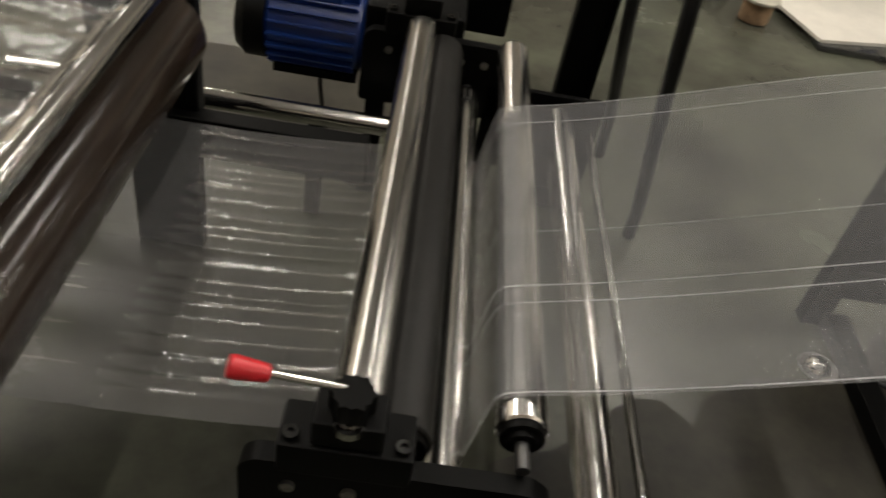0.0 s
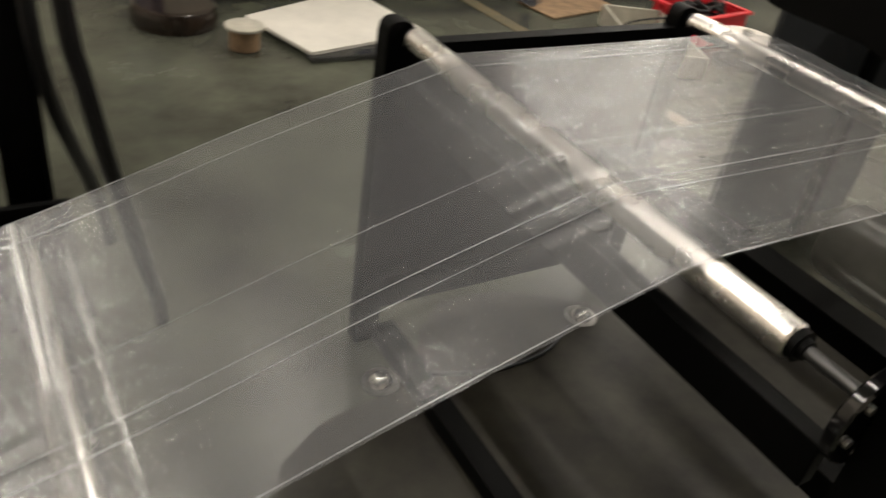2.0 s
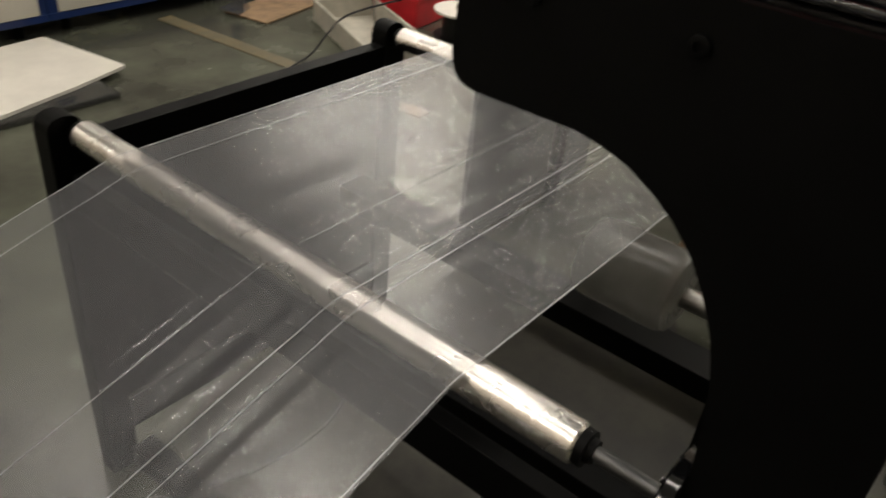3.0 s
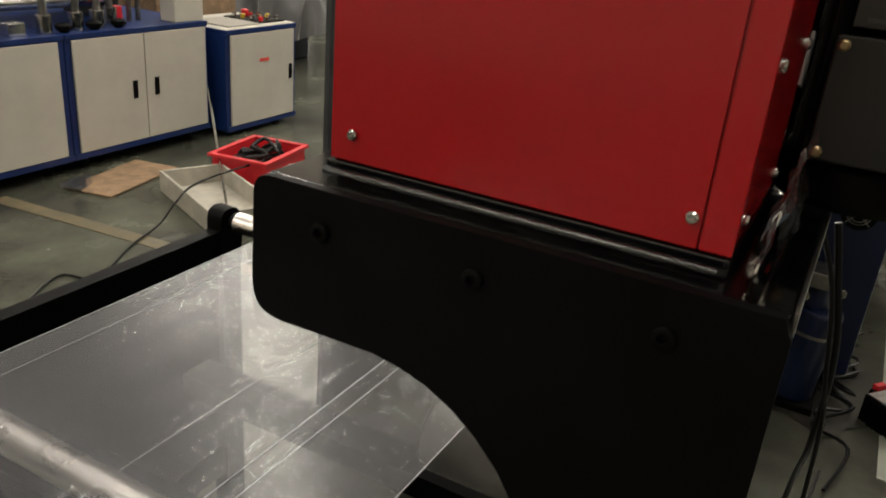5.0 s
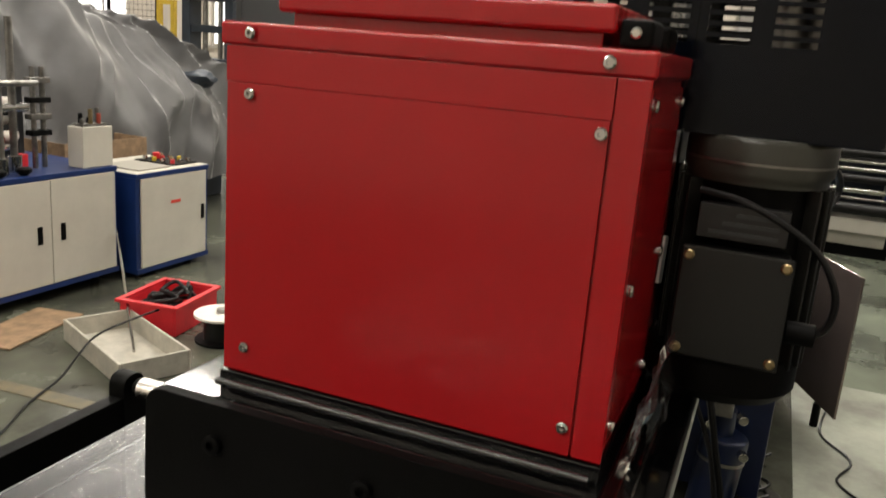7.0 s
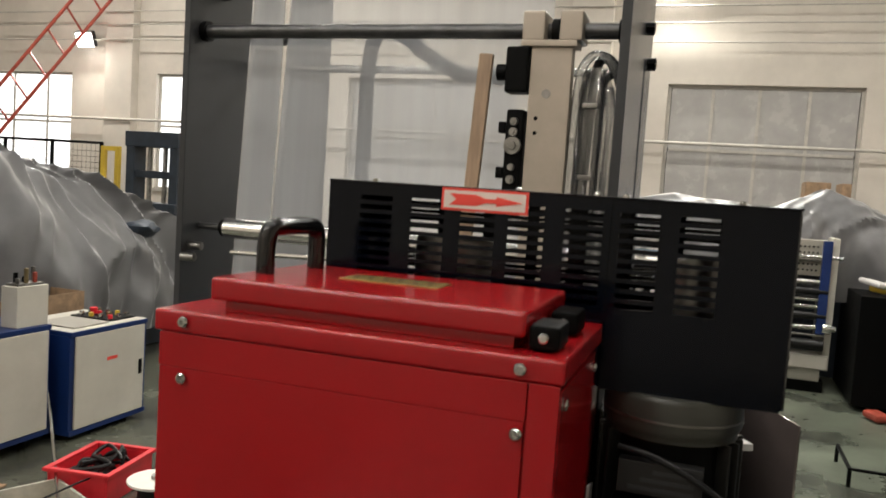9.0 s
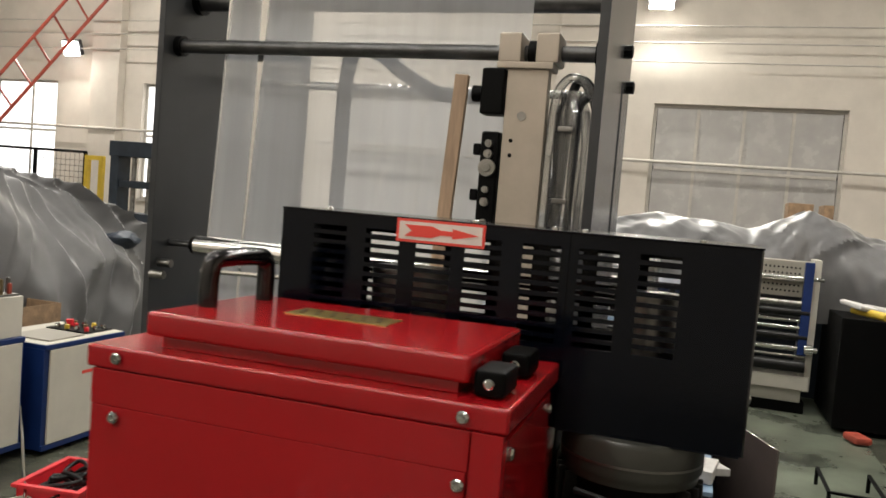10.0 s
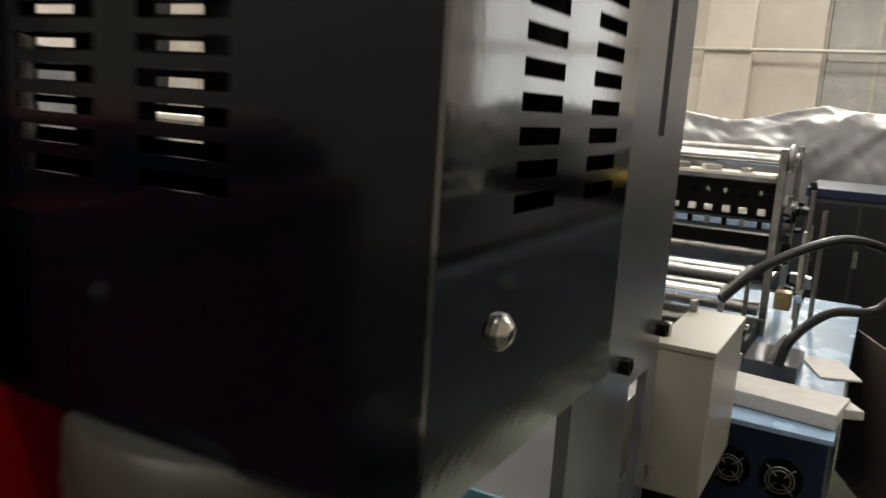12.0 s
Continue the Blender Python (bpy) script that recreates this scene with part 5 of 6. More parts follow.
# ---- small blue machine behind the tower ----
t = thing("blue_machine", 3.2, 0.2, 0, "dark blue steel machine with a pale top and two round fans", "machine")
part("body", box((3.17, -0.02, 0.10), (5.2, 0.75, 0.87), 0.006), NAVY, t)
part("top", box((3.16, -0.03, 0.87), (5.2, 0.76, 0.888), 0.004), PALE_BLUE, t, "pale blue metal tabletop")
for y in (0.095, 0.24):
    f = part("fan", lathe([(0, 0.062), (0.008, 0.062), (0.008, 0.05), (0.003, 0.048), (0.003, 0.02), (0.01, 0.018)], (3.17, y, 0.735), (-1, 0, 0), 24), BLACK, t, "round black cooling fan")
    for r in (0.030, 0.040):
        bm = bmesh.new()
        pts = [(3.155, y + r * math.cos(a * math.pi / 8), 0.735 + r * math.sin(a * math.pi / 8)) for a in range(17)]
        part("guard_ring", sweep(pts, 0.0022, 6, k=2), STEEL, f, "wire ring")
    for a in range(4):
        d = Vector((0, math.cos(a * math.pi / 2 + 0.78), math.sin(a * math.pi / 2 + 0.78)))
        part("guard_wire", cyl(Vector((3.156, y, 0.735)) + d * 0.015, Vector((3.156, y, 0.735)) + d * 0.056, 0.002, 6), STEEL, f)
for x in (3.3, 5.05):
    for y in (0.08, 0.65):
        part("foot", cyl((x, y, 0), (x, y, 0.10), 0.03, 12), BLACK, t)
t = thing("foam_block", 3.36, 0.12, 0.888, "white foam sheets stacked on the pale tabletop", "foam")
part("sheet", rotbox((3.36, 0.14, 0.915), (0.20, 0.36, 0.05), (0, 0, -8), 0.006), FOAM, t)
part("sheet", rotbox((3.42, 0.0, 0.905), (0.16, 0.14, 0.03), (0, 4, 24), 0.005), FOAM, t)
part("paper_sheet", rotbox((3.9, 0.03, 0.893), (0.25, 0.14, 0.006), (0, 0, 20)), FOAM, label="white paper sheet on the pale tabletop", category="paper")
t = thing("hose_manifold", 3.75, 0.22, 0.888, "dark valve block with plugs on the pale tabletop", "valve block")
part("block", box((3.62, 0.12, 0.889), (3.88, 0.30, 0.95), 0.008), GREY_PLATE, t)
for i in range(6):
    part("plug", cyl((3.65 + i * 0.04, 0.21, 0.95), (3.65 + i * 0.04, 0.21 - 0.03, 1.0), 0.013, 10, 0.002), STEEL, t)
part("thick_hose", sweep([(3.60, 0.18, 0.95), (3.62, 0.15, 1.05), (3.75, 0.05, 1.13), (3.9, -0.08, 1.13), (4.0, -0.15, 1.22), (3.95, -0.12, 1.33), (3.8, 0.05, 1.38), (3.55, 0.25, 1.30), (3.4, 0.36, 1.19)], 0.017, 10), HOSE, label="thick black hose looping over the blue machine", category="hose")
t = thing("beige_terminal_box", 2.8, 0.3, 0.82, "beige enamelled steel box mounted beside the tower plate", "machine box")
part("body", box((2.72, 0.25, 0.80), (3.16, 0.40, 1.185), 0.006), BEIGE, t)
part("lid", box((2.715, 0.246, 1.185), (3.165, 0.404, 1.20), 0.003), BEIGE, t)
part("bracket", box((2.50, 0.40, 0.9), (3.16, 0.43, 1.1), 0.003), STEEL, t)
for x in (2.78, 3.1):
    part("clip", box((x, 0.38, 1.20), (x + 0.03, 0.40, 1.235), 0.003), STEEL, t)
# open door of the blue machine
t = thing("open_panel", 4.5, -0.2, 0, "glossy pale steel cabinet door standing open with a black latch", "door panel")
a, b = Vector((4.90, -0.035, 0)), Vector((4.13, -0.34, 0))
way = (b - a)
ang = math.degrees(math.atan2(way.y, way.x))
mid = (a + b) / 2
part("door", rotbox((mid.x, mid.y, 0.48), (way.length, 0.012, 0.71), (0, 0, ang), 0.003), PANEL, t)
part("latch", rotbox((4.22, -0.318, 0.48), (0.035, 0.03, 0.11), (0, 0, ang), 0.004), BLACK, t, "black latch")
part("caster", cyl((4.3, -0.27, 0.0), (4.3, -0.27, 0.125), 0.02, 10), BLACK, t)
# printing head on the blue machine
NY, FY = 0.345, 1.20            # its near and far side frames
t = thing("printing_unit", 4.6, 0.7, 0.888, "open roller frame with rows of bright fittings on the blue machine", "machine")
for x in (4.33, 5.0):
    part("side_frame", box((x, NY - 0.03, 0.889), (x + 0.035, NY, 1.66), 0.003), STEEL, t)
    part("side_frame", box((x, FY, 0.3), (x + 0.035, FY + 0.03, 1.66), 0.003), STEEL, t)
for y in (NY - 0.028, FY + 0.002):
    for z in (1.08, 1.60):
        part("side_rail", box((4.366, y, z), (4.999, y + 0.026, z + 0.03), 0.003), STEEL, t)
for x, z, r, m in ((4.34, 1.61, 0.013, CHROME), (4.40, 1.645, 0.012, STEEL), (4.62, 1.60, 0.03, DARK_CHROME), (4.80, 1.63, 0.022, STEEL), (4.345, 1.215, 0.018, STEEL), (4.36, 1.12, 0.03, RUBBER), (4.50, 1.05, 0.028, DARK_CHROME), (4.3, 0.98, 0.03, STEEL)):
    part("cross_roller", cyl((x, NY + 0.001, z), (x, FY - 0.001, z), r, 16, 0.003), m, t)
part("ink_deck", box((4.30, NY + 0.002, 1.535), (4.50, FY - 0.002, 1.548), 0.002), LABEL_WHITE, t, "pale flat deck")
for i in range(5):
    part("deck_item", rotbox((4.37, 0.47 + 0.15 * i, 1.56), (0.08, 0.05 + 0.02 * (i % 3), 0.022), (0, 0, 25 * (i % 3)), 0.005), (CHROME, FOAM, STEEL)[i % 3], t, "small bright tool")
part("head_beam", box((4.35, NY + 0.002, 1.355), (4.43, FY - 0.002, 1.51), 0.004), BLACK, t, "black head beam")
part("strip", box((4.315, NY + 0.002, 1.322), (4.349, FY - 0.002, 1.345), 0.003), PALE_BLUE, t, "pale blue strip")
part("lower_beam", box((4.35, NY + 0.002, 1.225), (4.43, FY - 0.002, 1.29), 0.004), BLACK, t)
for i in range(11):
    y = NY + 0.045 + i * 0.072
    part("head_fitting", box((4.33, y - 0.017, 1.372), (4.349, y + 0.017 + 0.006 * (i % 2), 1.402), 0.005), (LABEL_WHITE, ALU)[i % 2], t, "small white fitting")
    part("head_knob", lathe([(0, 0.012), (0.008, 0.014), (0.022, 0.011), (0.026, 0.006)], (4.349, y + 0.01, 1.467), (-1, 0, 0), 10), (STEEL, BLACK, CHROME)[i % 3], t, "small knob")
    part("strip_clip", box((4.305, y - 0.012, 1.318), (4.3145, y + 0.008, 1.352), 0.002), (BLACK, STEEL)[i % 2], t)
# drive side of the head
part("hand_wheel", lathe([(0, 0.052), (0.006, 0.06), (0.018, 0.06), (0.024, 0.05), (0.024, 0.02), (0.04, 0.018)], (4.38, NY - 0.03, 1.62), (0, -1, 0), 24), STEEL, t, "round steel hand wheel")
part("gear_plate", box((4.30, 0.20, 0.96), (4.60, 0.215, 1.33), 0.004), BEIGE, t, "bare grey drive plate")
for x, z, r in ((4.36, 1.42, 0.05), (4.5, 1.36, 0.065), (4.44, 1.24, 0.05)):
    part("gear", lathe([(0, r), (0.02, r), (0.022, r * 0.8), (0.022, r * 0.3), (0.034, r * 0.28)], (x, 0.30, z), (0, -1, 0), 20), (BLACK, STEEL, DARK_GREY)[int(x * 100) % 3], t, "drive gear")
part("drive_post", cyl((4.35, 0.20, 0.889), (4.35, 0.20, 1.50), 0.011, 10), STEEL, t)
part("drive_post", cyl((4.60, 0.16, 0.889), (4.60, 0.16, 1.40), 0.011, 10), STEEL, t)
rnd = random.Random(5)
for i in range(26):
    x, y, z = rnd.uniform(4.15, 4.6), rnd.uniform(0.18, 0.31), rnd.uniform(1.0, 1.52)
    sx, sz = rnd.uniform(0.015, 0.05), rnd.uniform(0.012, 0.045)
    part("side_fitting", rotbox((x, y, z), (sx, 0.03, sz), (rnd.uniform(-15, 15), rnd.uniform(-40, 40), 0), 0.004), rnd.choice((STEEL, BLACK, BLACK, DARK_GREY, CHROME)), t)
part("brass_block", box((3.98, 0.20, 1.06), (4.05, 0.26, 1.13), 0.006), BRASS, t, "small brass block")
part("block_arm", box((4.051, 0.22, 1.08), (4.30, 0.24, 1.10), 0.003), STEEL, t)
# pull-out carriage in front of the head
t = thing("roller_carriage", 3.95, 0.7, 0.888, "steel roller carriage standing out before the printing head", "machine")
for y in (0.385, 1.10):
    part("side_rail", box((3.62, y, 1.135), (4.30, y + 0.022, 1.165), 0.003), ALU, t)
    for x in (3.63, 4.26):
        part("leg", box((x, y + 0.002, 0.889), (x + 0.02, y + 0.02, 1.135), 0.002), STEEL, t)
for x, r, m in ((3.66, 0.022, ALU), (3.80, 0.016, DARK_CHROME), (3.93, 0.028, RUBBER), (4.08, 0.02, CHROME), (4.22, 0.022, ALU)):
    part("carriage_roller", cyl((x, 0.407, 1.15), (x, 1.10, 1.15), r, 16, 0.003), m, t)

t = thing("roller_tray", 4.0, 0.5, 0.888, "low steel tray with loose rollers on the pale tabletop", "machine tray")
for x in (3.62, 4.2):
    part("rim", box((x, 0.30, 0.889), (x + 0.02, 0.74, 0.96), 0.003), STEEL, t)
for y in (0.32, 0.72):
    part("rim", box((3.642, y, 0.889), (4.198, y + 0.018, 0.955), 0.003), BLACK, t)
for i in range(5):
    part("loose_roller", cyl((3.70 + i * 0.1, 0.345, 0.93), (3.70 + i * 0.1, 0.715, 0.93), 0.024, 12, 0.003), (STEEL, RUBBER, DARK_CHROME, RUBBER, STEEL)[i], t)

# ---- far things along the east wall ----
t = thing("rotary_machine", 9.0, -0.65, 0, "white and blue rotary machine with steel rollers", "machine", "machines by the wall")
RA, RB = -0.22, -1.10           # outer faces of its two side frames
for y, k in ((RA, -1), (RB, 1)):
    part("side_frame", box((9.0, min(y, y + 0.07 * k), 0.24), (9.9, max(y, y + 0.07 * k), 1.60), 0.01), CREAM, t)
    part("column", box((8.93, min(y + 0.072 * k, y + 0.16 * k), 0.62), (8.99, max(y + 0.072 * k, y + 0.16 * k), 1.57), 0.005), BLUE, t, "blue column")
    part("roller_head", cyl((8.96, y + 0.02 * k, 0.68), (8.96, y + 0.10 * k, 0.68), 0.055, 16, 0.006), CHROME, t, "bright bearing head")
part("hood", box((9.02, RB + 0.072, 1.20), (9.3, RA - 0.072, 1.57), 0.01), BEIGE, t)
for j in range(5):
    for i in range(13):
        part("vent_hole", cyl((9.015, RB + 0.20 + i * 0.041, 1.26 + j * 0.06), (9.0195, RB + 0.20 + i * 0.041, 1.26 + j * 0.06), 0.011, 6), BLACK, t)
part("shelf", box((8.94, RB + 0.165, 1.365), (9.018, RA - 0.165, 1.385), 0.003), CHROME, t)
for z, r, m in ((1.40, 0.02, CHROME), (1.14, 0.03, STEEL), (1.05, 0.04, RUBBER), (0.97, 0.022, CHROME), (0.89, 0.025, DARK_CHROME), (0.80, 0.04, RUBBER), (0.68, 0.03, CHROME), (0.60, 0.016, STEEL), (0.5, 0.06, RUBBER)):
    over = 0.03 if z in (1.40, 0.68) else -0.073
    part("roller", cyl((8.965, RB - over, z), (8.965, RA + over, z), r, 16, 0.003), m, t)
part("apron", box((8.94, RB + 0.02, 0.26), (8.985, RA - 0.02, 0.40), 0.006), CREAM, t, "cream lower apron")
part("base", box((9.0, RB + 0.072, 0.12), (9.9, RA - 0.072, 0.36), 0.01), CREAM, t)
part("plinth", box((9.02, RB + 0.03, 0.0), (9.88, RA - 0.03, 0.119)), BLACK, t)
t = thing("dark_cabinet", 8.6, -2.2, 0, "dark steel cabinet with yellow rolls on its top", "cabinet", "machines by the wall")
part("body", box((8.4, -3.6, 0.05), (9.6, -1.24, 1.10), 0.01), BLACK, t)
part("roll", cyl((8.45, -1.62, 1.14), (8.75, -1.38, 1.16), 0.04, 14, 0.004), YELLOW, t, "yellow roll")
part("roll", cyl((8.6, -1.80, 1.15), (9.1, -1.55, 1.15), 0.05, 14, 0.004), FOAM, t, "white roll")
part("roll", cyl((8.5, -2.2, 1.15), (8.9, -1.9, 1.15), 0.05, 14, 0.004), YELLOW, t, "yellow roll")
part("cloth", rotbox((8.7, -1.42, 1.20), (0.3, 0.22, 0.05), (8, -6, 30), 0.02), FOAM, t, "crumpled white cloth")
t = thing("blue_cabinet", 7.2, 0.8, 0, "dark blue steel cabinet under a plastic sheet", "cabinet", "machines by the wall")
part("body", box((7.0, -0.26, 0.06), (8.0, 0.42, 1.27), 0.01), GREY_PLATE, t)
part("top_rim", box((6.98, -0.28, 1.27), (8.02, 0.44, 1.335), 0.006), NAVY, t, "blue top rim")
part("plinth", box((7.03, -0.23, 0.0), (7.97, 0.40, 0.06)), BLACK, t)
for y in (-0.24, 0.09):
    part("door", box((6.985, y, 0.10), (6.9995, y + 0.31, 1.24), 0.003), DARK_GREY, t)
part("latch", box((6.972, 0.05, 0.8), (6.9845, 0.08, 0.92), 0.003), STEEL, t, "steel latch")


def wall_drape(name, x0, x1, y0, y1, top, label, seed):
    bm = bmesh.new()
    grid = []
    n, k = 200, 56
    for i in range(n + 1):
        u = i / n
        yy = y0 + (y1 - y0) * u
        row = []
        for j in range(k + 1):
            v = j / k
            a = math.pi * v
            z = 0.95 + (top(yy) - 0.95) * math.sin(a) ** 0.55
            x = x0 + (x1 - x0) * (0.5 - 0.5 * math.cos(a))
            c = crumple((yy - y0) * 1.5, v * 4.2, seed)
            z += 0.05 * noise.noise((yy * 1.4, v * 3, seed)) + 0.05 * (c - 0.5)
            row.append(bm.verts.new((x - 0.13 * c, yy, z)))
        grid.append(row)
    for r0, r1 in zip(grid, grid[1:]):
        for j in range(k):
            bm.faces.new((r0[j], r0[j + 1], r1[j + 1], r1[j]))
    return part(name, bm, COVER, label=label, category="dust sheet", group="covered machines")


def sheet_top(y):
    """A tent peak over the tall machine, lower folds at both sides."""
    return 1.80 + 0.30 * max(0.0, 1 - abs(y + 1.02) / 0.6) + 0.10 * math.exp(-(y - 0.1) ** 2) + 0.06 * math.sin(y * 3.1)


wall_drape("dust_sheet", 9.3, 11.2, -4.5, 2.2, sheet_top, "grey plastic sheet draped over machines by the wall", 21)
t = thing("covered_machine", 10.2, -1.0, 0, "dark machine row hidden below the plastic sheet", "machine")
part("body", box((9.95, -4.4, 0.0), (11.0, 2.1, 1.35), 0.02), DARK_STEEL, t)
for y, w in ((-1.09, 0.30), (-1.42, 0.12)):
    part("carton", box((11.3, y - w / 2, 0.0), (11.8, y + w / 2, 2.24), 0.01), CARDBOARD, label="tall brown carton by the wall", category="box", group="cartons by the wall")
# press frame and yellow guard at the left
t = thing("hydraulic_press", 11.0, 8.9, 0, "dark blue steel press frame with two columns", "machine", "machines by the wall")
for y in (8.35, 9.2):
    part("column", box((10.9, y, 0.0), (11.2, y + 0.16, 2.32), 0.01), DARK_STEEL, t)
part("crown", box((10.88, 8.33, 2.2), (11.22, 9.38, 2.45), 0.015), DARK_STEEL, t)
part("slide", box((10.93, 8.52, 1.7), (11.17, 9.19, 1.82), 0.01), DARK_STEEL, t)
part("table", box((10.8, 8.3, 1.15), (11.3, 9.4, 1.3), 0.01), DARK_STEEL, t)
for y in (8.7, 9.0):
    part("guide_rod", cyl((11.05, y, 1.3), (11.05, y, 2.2), 0.04, 12), STEEL, t)
t = thing("safety_fence", 11.5, 11.2, 0, "black mesh safety fence with a yellow end frame", "fence")
for y in (9.95, 10.25):
    part("end_post", box((11.4, y, 0.0), (11.48, y + 0.08, 2.2), 0.005), YELLOW, t, "yellow fence post")
for z in (1.2, 2.12):
    part("end_rail", box((11.41, 10.03, z), (11.47, 10.25, z + 0.08), 0.004), YELLOW, t)
for y in (10.4, 11.5, 12.6, 13.7, 14.8):
    part("post", box((11.5, y, 0), (11.55, y + 0.05, 2.25), 0.004), BLACK, t)
part("top_rail", cyl((11.52, 10.4, 2.25), (11.52, 14.9, 2.25), 0.025, 10), BLACK, t)
for i in range(44):
    part("mesh_wire", cyl((11.52, 10.45 + i * 0.1, 0.9), (11.52, 10.45 + i * 0.1, 2.23), 0.004, 4), BLACK, t)
for i in range(12):
    part("mesh_wire", cyl((11.525, 10.4, 1.0 + i * 0.1), (11.525, 14.85, 1.0 + i * 0.1), 0.004, 4), BLACK, t)
# red sloping lattice ladder
t = thing("sloping_ladder", 12.2, 13.0, 2.0, "red oxide painted steel lattice ladder leaning up the wall", "ladder")
A, B = Vector((11.9, 13.9, 2.6)), Vector((13.2, 11.6, 6.3))
off = Vector((0.35, -0.1, -0.45))
for o in (Vector((0, 0, 0)), off):
    part("rail", cyl(A + o, B + o, 0.035, 8), LADDER_RED, t)
for i in range(9):
    p = A.lerp(B, i / 8)
    part("rung", cyl(p, p + off, 0.022, 6), LADDER_RED, t)
part("lower_rail", cyl((11.9, 13.9, 2.6), (11.9, 12.1, 0.0), 0.03, 8), LADDER_RED, t)
# small things on the floor at the right
t = thing("power_supply", 3.08, -0.22, 0, "black finned power supply box with a metal top on floor", "machine box")
QX, QY, QA = 3.08, -0.225, 51.0
qu = Vector((math.cos(math.radians(QA)), math.sin(math.radians(QA)), 0))
qv = Vector((-qu.y, qu.x, 0))
part("case", rotbox((QX, QY, 0.055), (0.18, 0.20, 0.11), (0, 0, QA), 0.005), BLACK, t)
part("top_plate", rotbox((QX, QY, 0.1125), (0.165, 0.19, 0.005), (0, 0, QA), 0.001), STEEL, t, "grey metal top plate")
part("label", rotbox((QX, QY, 0.116), (0.07, 0.075, 0.002), (0, 0, QA)), LABEL_WHITE, t, "white paper label")
for k in range(9):
    c = Vector((QX, QY, 0.055)) + qu * (-0.08 + 0.02 * k) + qv * 0.104
    part("fin", rotbox(tuple(c), (0.005, 0.008, 0.10), (0, 0, QA)), BLACK, t)
for d in (-0.10, 0.10):
    c = Vector((QX, QY, 0.085)) + qu * d
    b = part("terminal", rotbox(tuple(c), (0.02, 0.11, 0.05), (0, 0, QA), 0.003), BLACK, t, "black terminal strip")
    c = Vector((QX, QY, 0.12)) + qu * d + qv * 0.02
    part("terminal_cap", rotbox(tuple(c), (0.022, 0.045, 0.022), (0, 0, QA), 0.003), CRATE, b, "red terminal cap")
t = thing("wire_stand", 6.2, -1.0, 0, "black wire floor stand with flat feet", "stand")
for y in (-0.9, -1.25):
    part("frame_bar", box((6.0, y, 0.12), (6.6, y + 0.025, 0.138), 0.003), BLACK, t)
    for x in (6.0, 6.575):
        part("leg", box((x, y, 0.0), (x + 0.025, y + 0.025, 0.12), 0.003), BLACK, t)
part("frame_bar", box((6.0, -1.224, 0.12), (6.025, -0.901, 0.138), 0.003), BLACK, t)
part("red_cloth", rotbox((8.1, -1.42, 0.05), (0.24, 0.16, 0.07), (0, 0, 20), 0.025), LADDER_RED, label="small red bundle on the floor", category="cloth")
for k in range(3):
    pts = [(2.5 + 0.4 * k, -0.02 + 0.03 * k, 0.02)] + [(2.6 + 0.15 * i + 0.2 * k, 0.05 - 0.12 * ((i + k) % 2), 0.015 + 0.03 * (i % 2)) for i in range(1, 6)]
    part("floor_cable", sweep(pts, 0.007, 6), HOSE, label="tangled thin cable on the floor", category="cable", group="floor cables")
part("hanging_hose", sweep([(1.05, 0.163, 1.315), (1.05, 0.147, 1.25), (1.06, 0.126, 1.15), (1.10, 0.12, 1.0), (1.3, 0.12, 0.8), (1.5, 0.12, 0.5), (1.7, 0.1, 0.15), (2.1, 0.05, 0.02), (2.6, 0.0, 0.02)], 0.0045, 8), HOSE, label="black hose hanging beside the bracket", category="hose")
part("floor_cable", sweep([(4.6, -0.35, 0.01), (4.2, -0.30, 0.01), (3.95, -0.42, 0.01), (3.7, -0.35, 0.01), (3.5, -0.5, 0.01)], 0.006, 6), HOSE, label="thin black cable lying on the floor", category="cable", group="floor cables")

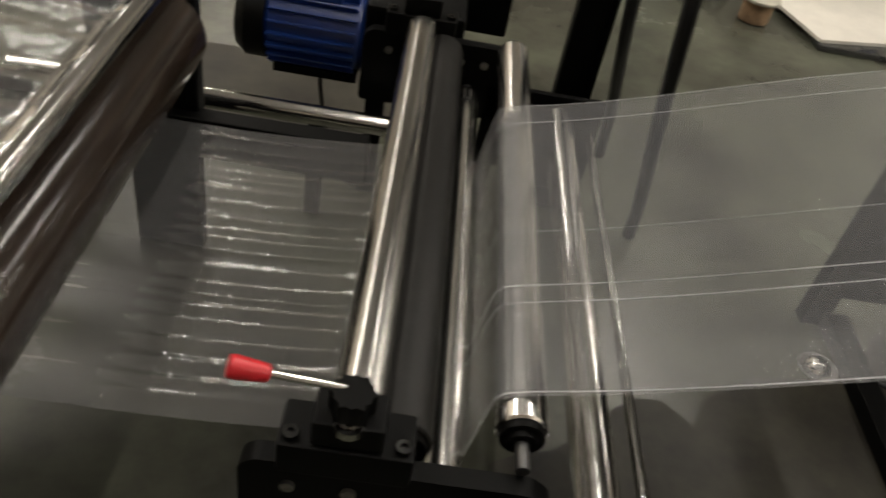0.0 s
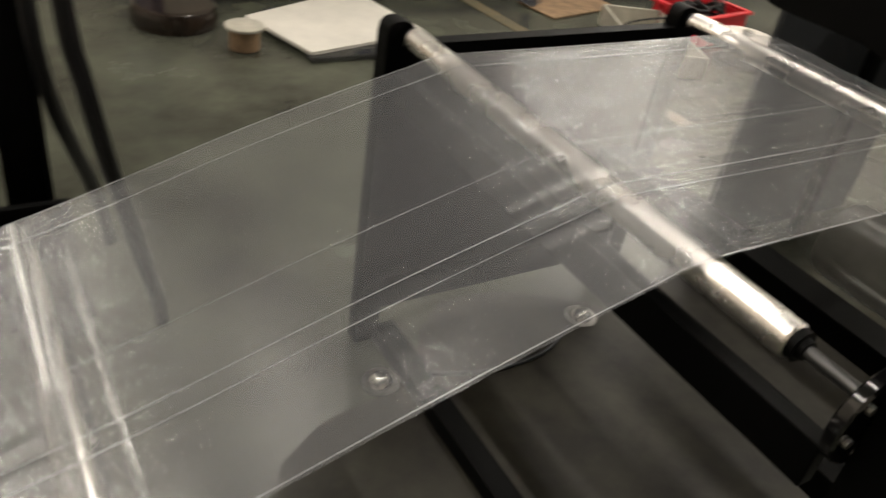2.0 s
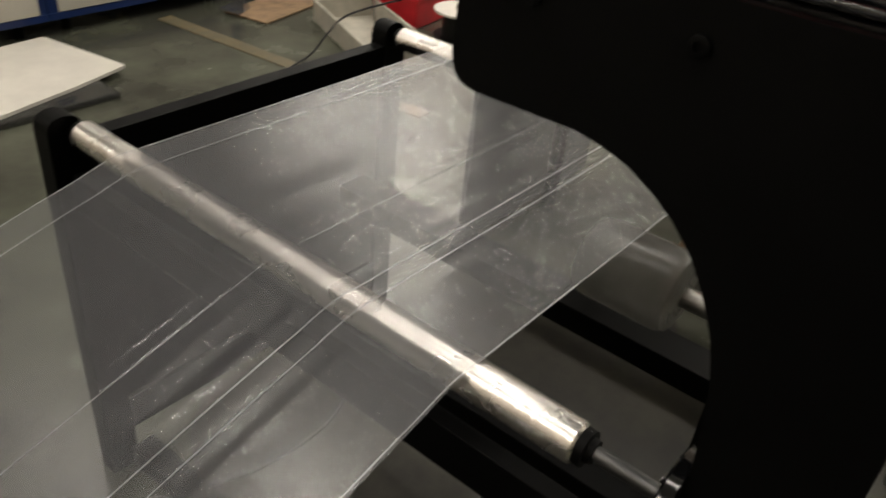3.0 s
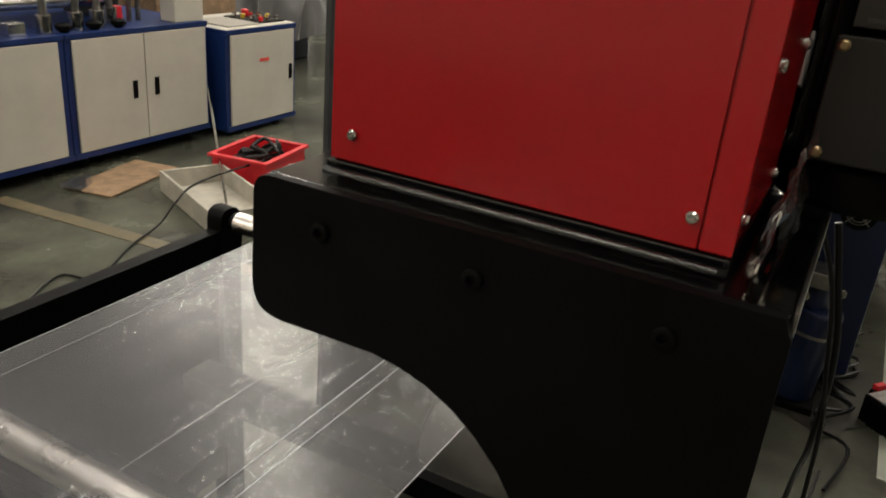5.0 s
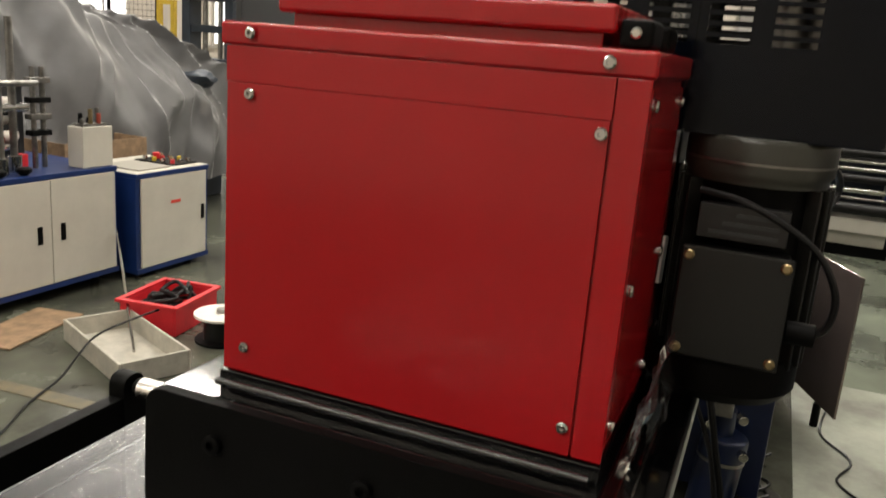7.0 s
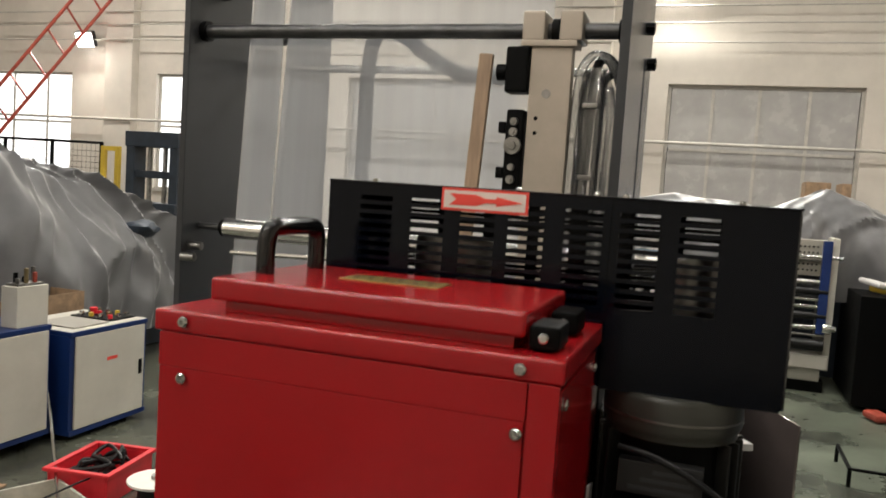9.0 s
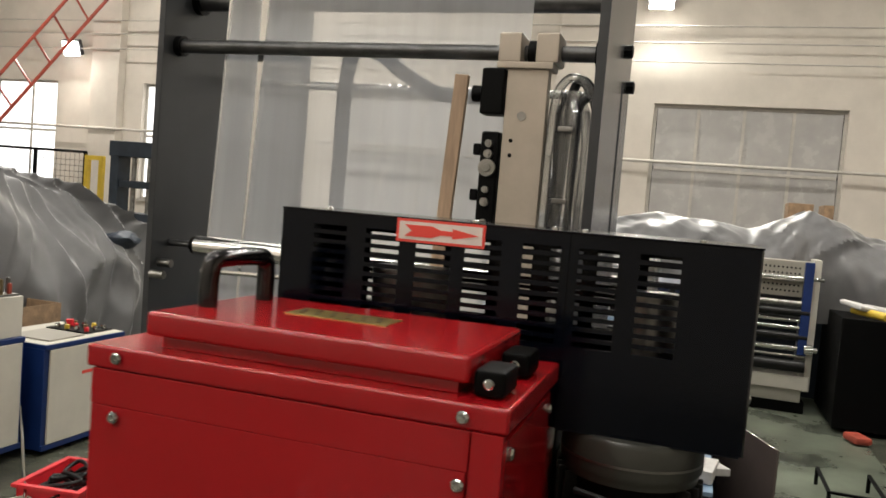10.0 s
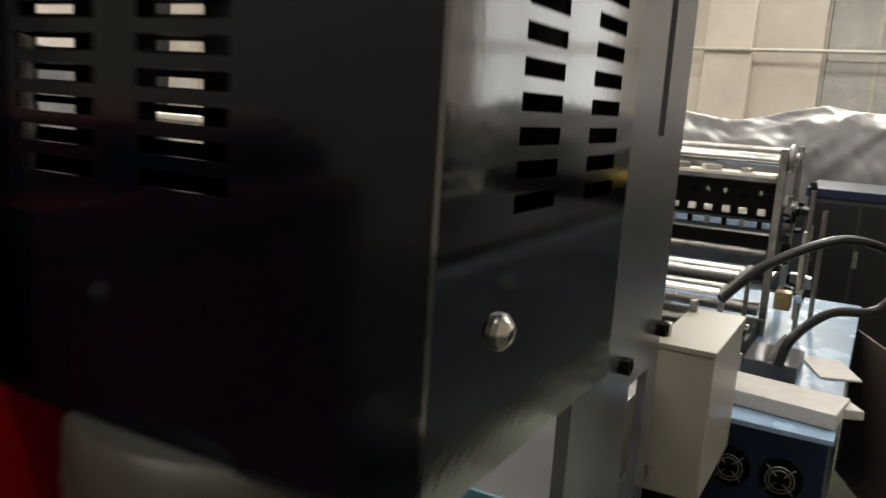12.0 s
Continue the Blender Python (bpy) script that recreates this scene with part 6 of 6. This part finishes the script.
part("hanging_hose", sweep([(1.035, 0.18, 1.315), (1.04, 0.15, 1.24), (1.05, 0.128, 1.12), (1.06, 0.115, 1.03), (1.2, 0.10, 0.7), (1.6, 0.08, 0.2), (2.2, 0.1, 0.015)], 0.003, 8), HOSE, label="thin black cable hanging below the motor", category="cable")
t = thing("pump_unit", 3.05, 0.17, 0, "dark blue pump with bright fittings on the floor", "pump")
part("body", cyl((3.05, 0.16, 0.03), (3.05, 0.13, 0.40), 0.085, 22, 0.02), NAVY, t)
part("neck", cyl((3.05, 0.15, 0.38), (3.05, 0.15, 0.50), 0.045, 16, 0.006), NAVY, t)
part("band", cyl((3.05, 0.1375, 0.30), (3.05, 0.1367, 0.312), 0.088, 22), STEEL, t, "bright steel band")
part("base", box((2.95, 0.06, 0.0), (3.15, 0.26, 0.035), 0.005), BLACK, t)
for y, z in ((0.07, 0.36), (0.20, 0.46), (0.09, 0.50)):
    part("fitting", cyl((2.99, y, z), (2.955, y - 0.01, z), 0.018, 10, 0.003), CHROME, t, "bright fitting")
part("outlet", box((2.97, 0.12, 0.49), (3.10, 0.20, 0.55), 0.008), STEEL, t)

# unseen machine beyond the walkway, added to darken the side sheet's reflection
t = thing("unseen_machine", 5.0, -2.6, 0, "unseen dark machine with bright fittings, added beyond the walkway for reflections", "machine", "machines by the wall")
part("body", box((1.5, -3.6, 0.0), (7.4, -1.62, 0.95), 0.02), DARK_STEEL, t)
part("deck", box((1.6, -3.5, 0.95), (7.3, -1.72, 1.02), 0.01), BLACK, t)
part("back_panel", box((1.6, -3.55, 1.02), (7.3, -3.45, 1.75), 0.01), BLACK, t)
for x in (2.0, 3.1, 4.6, 6.2):
    part("tower", box((x, -3.4, 1.02), (x + 0.35, -2.8, 1.35), 0.02), DARK_STEEL, t)
    part("lamp_cap", cyl((x + 0.1, -1.62, 0.8), (x + 0.1, -1.58, 0.8), 0.05, 14, 0.006), CHROME, t, "bright round fitting")
for x in (2.6, 3.7, 5.2, 6.6):
    part("side_door", box((x, -1.619, 0.12), (x + 0.7, -1.606, 0.72), 0.004), DARK_STEEL, t)
for z in (1.1, 1.22):
    part("guide_bar", cyl((2.001, -2.7, z), (6.55, -2.7, z), 0.02, 12), STEEL, t)
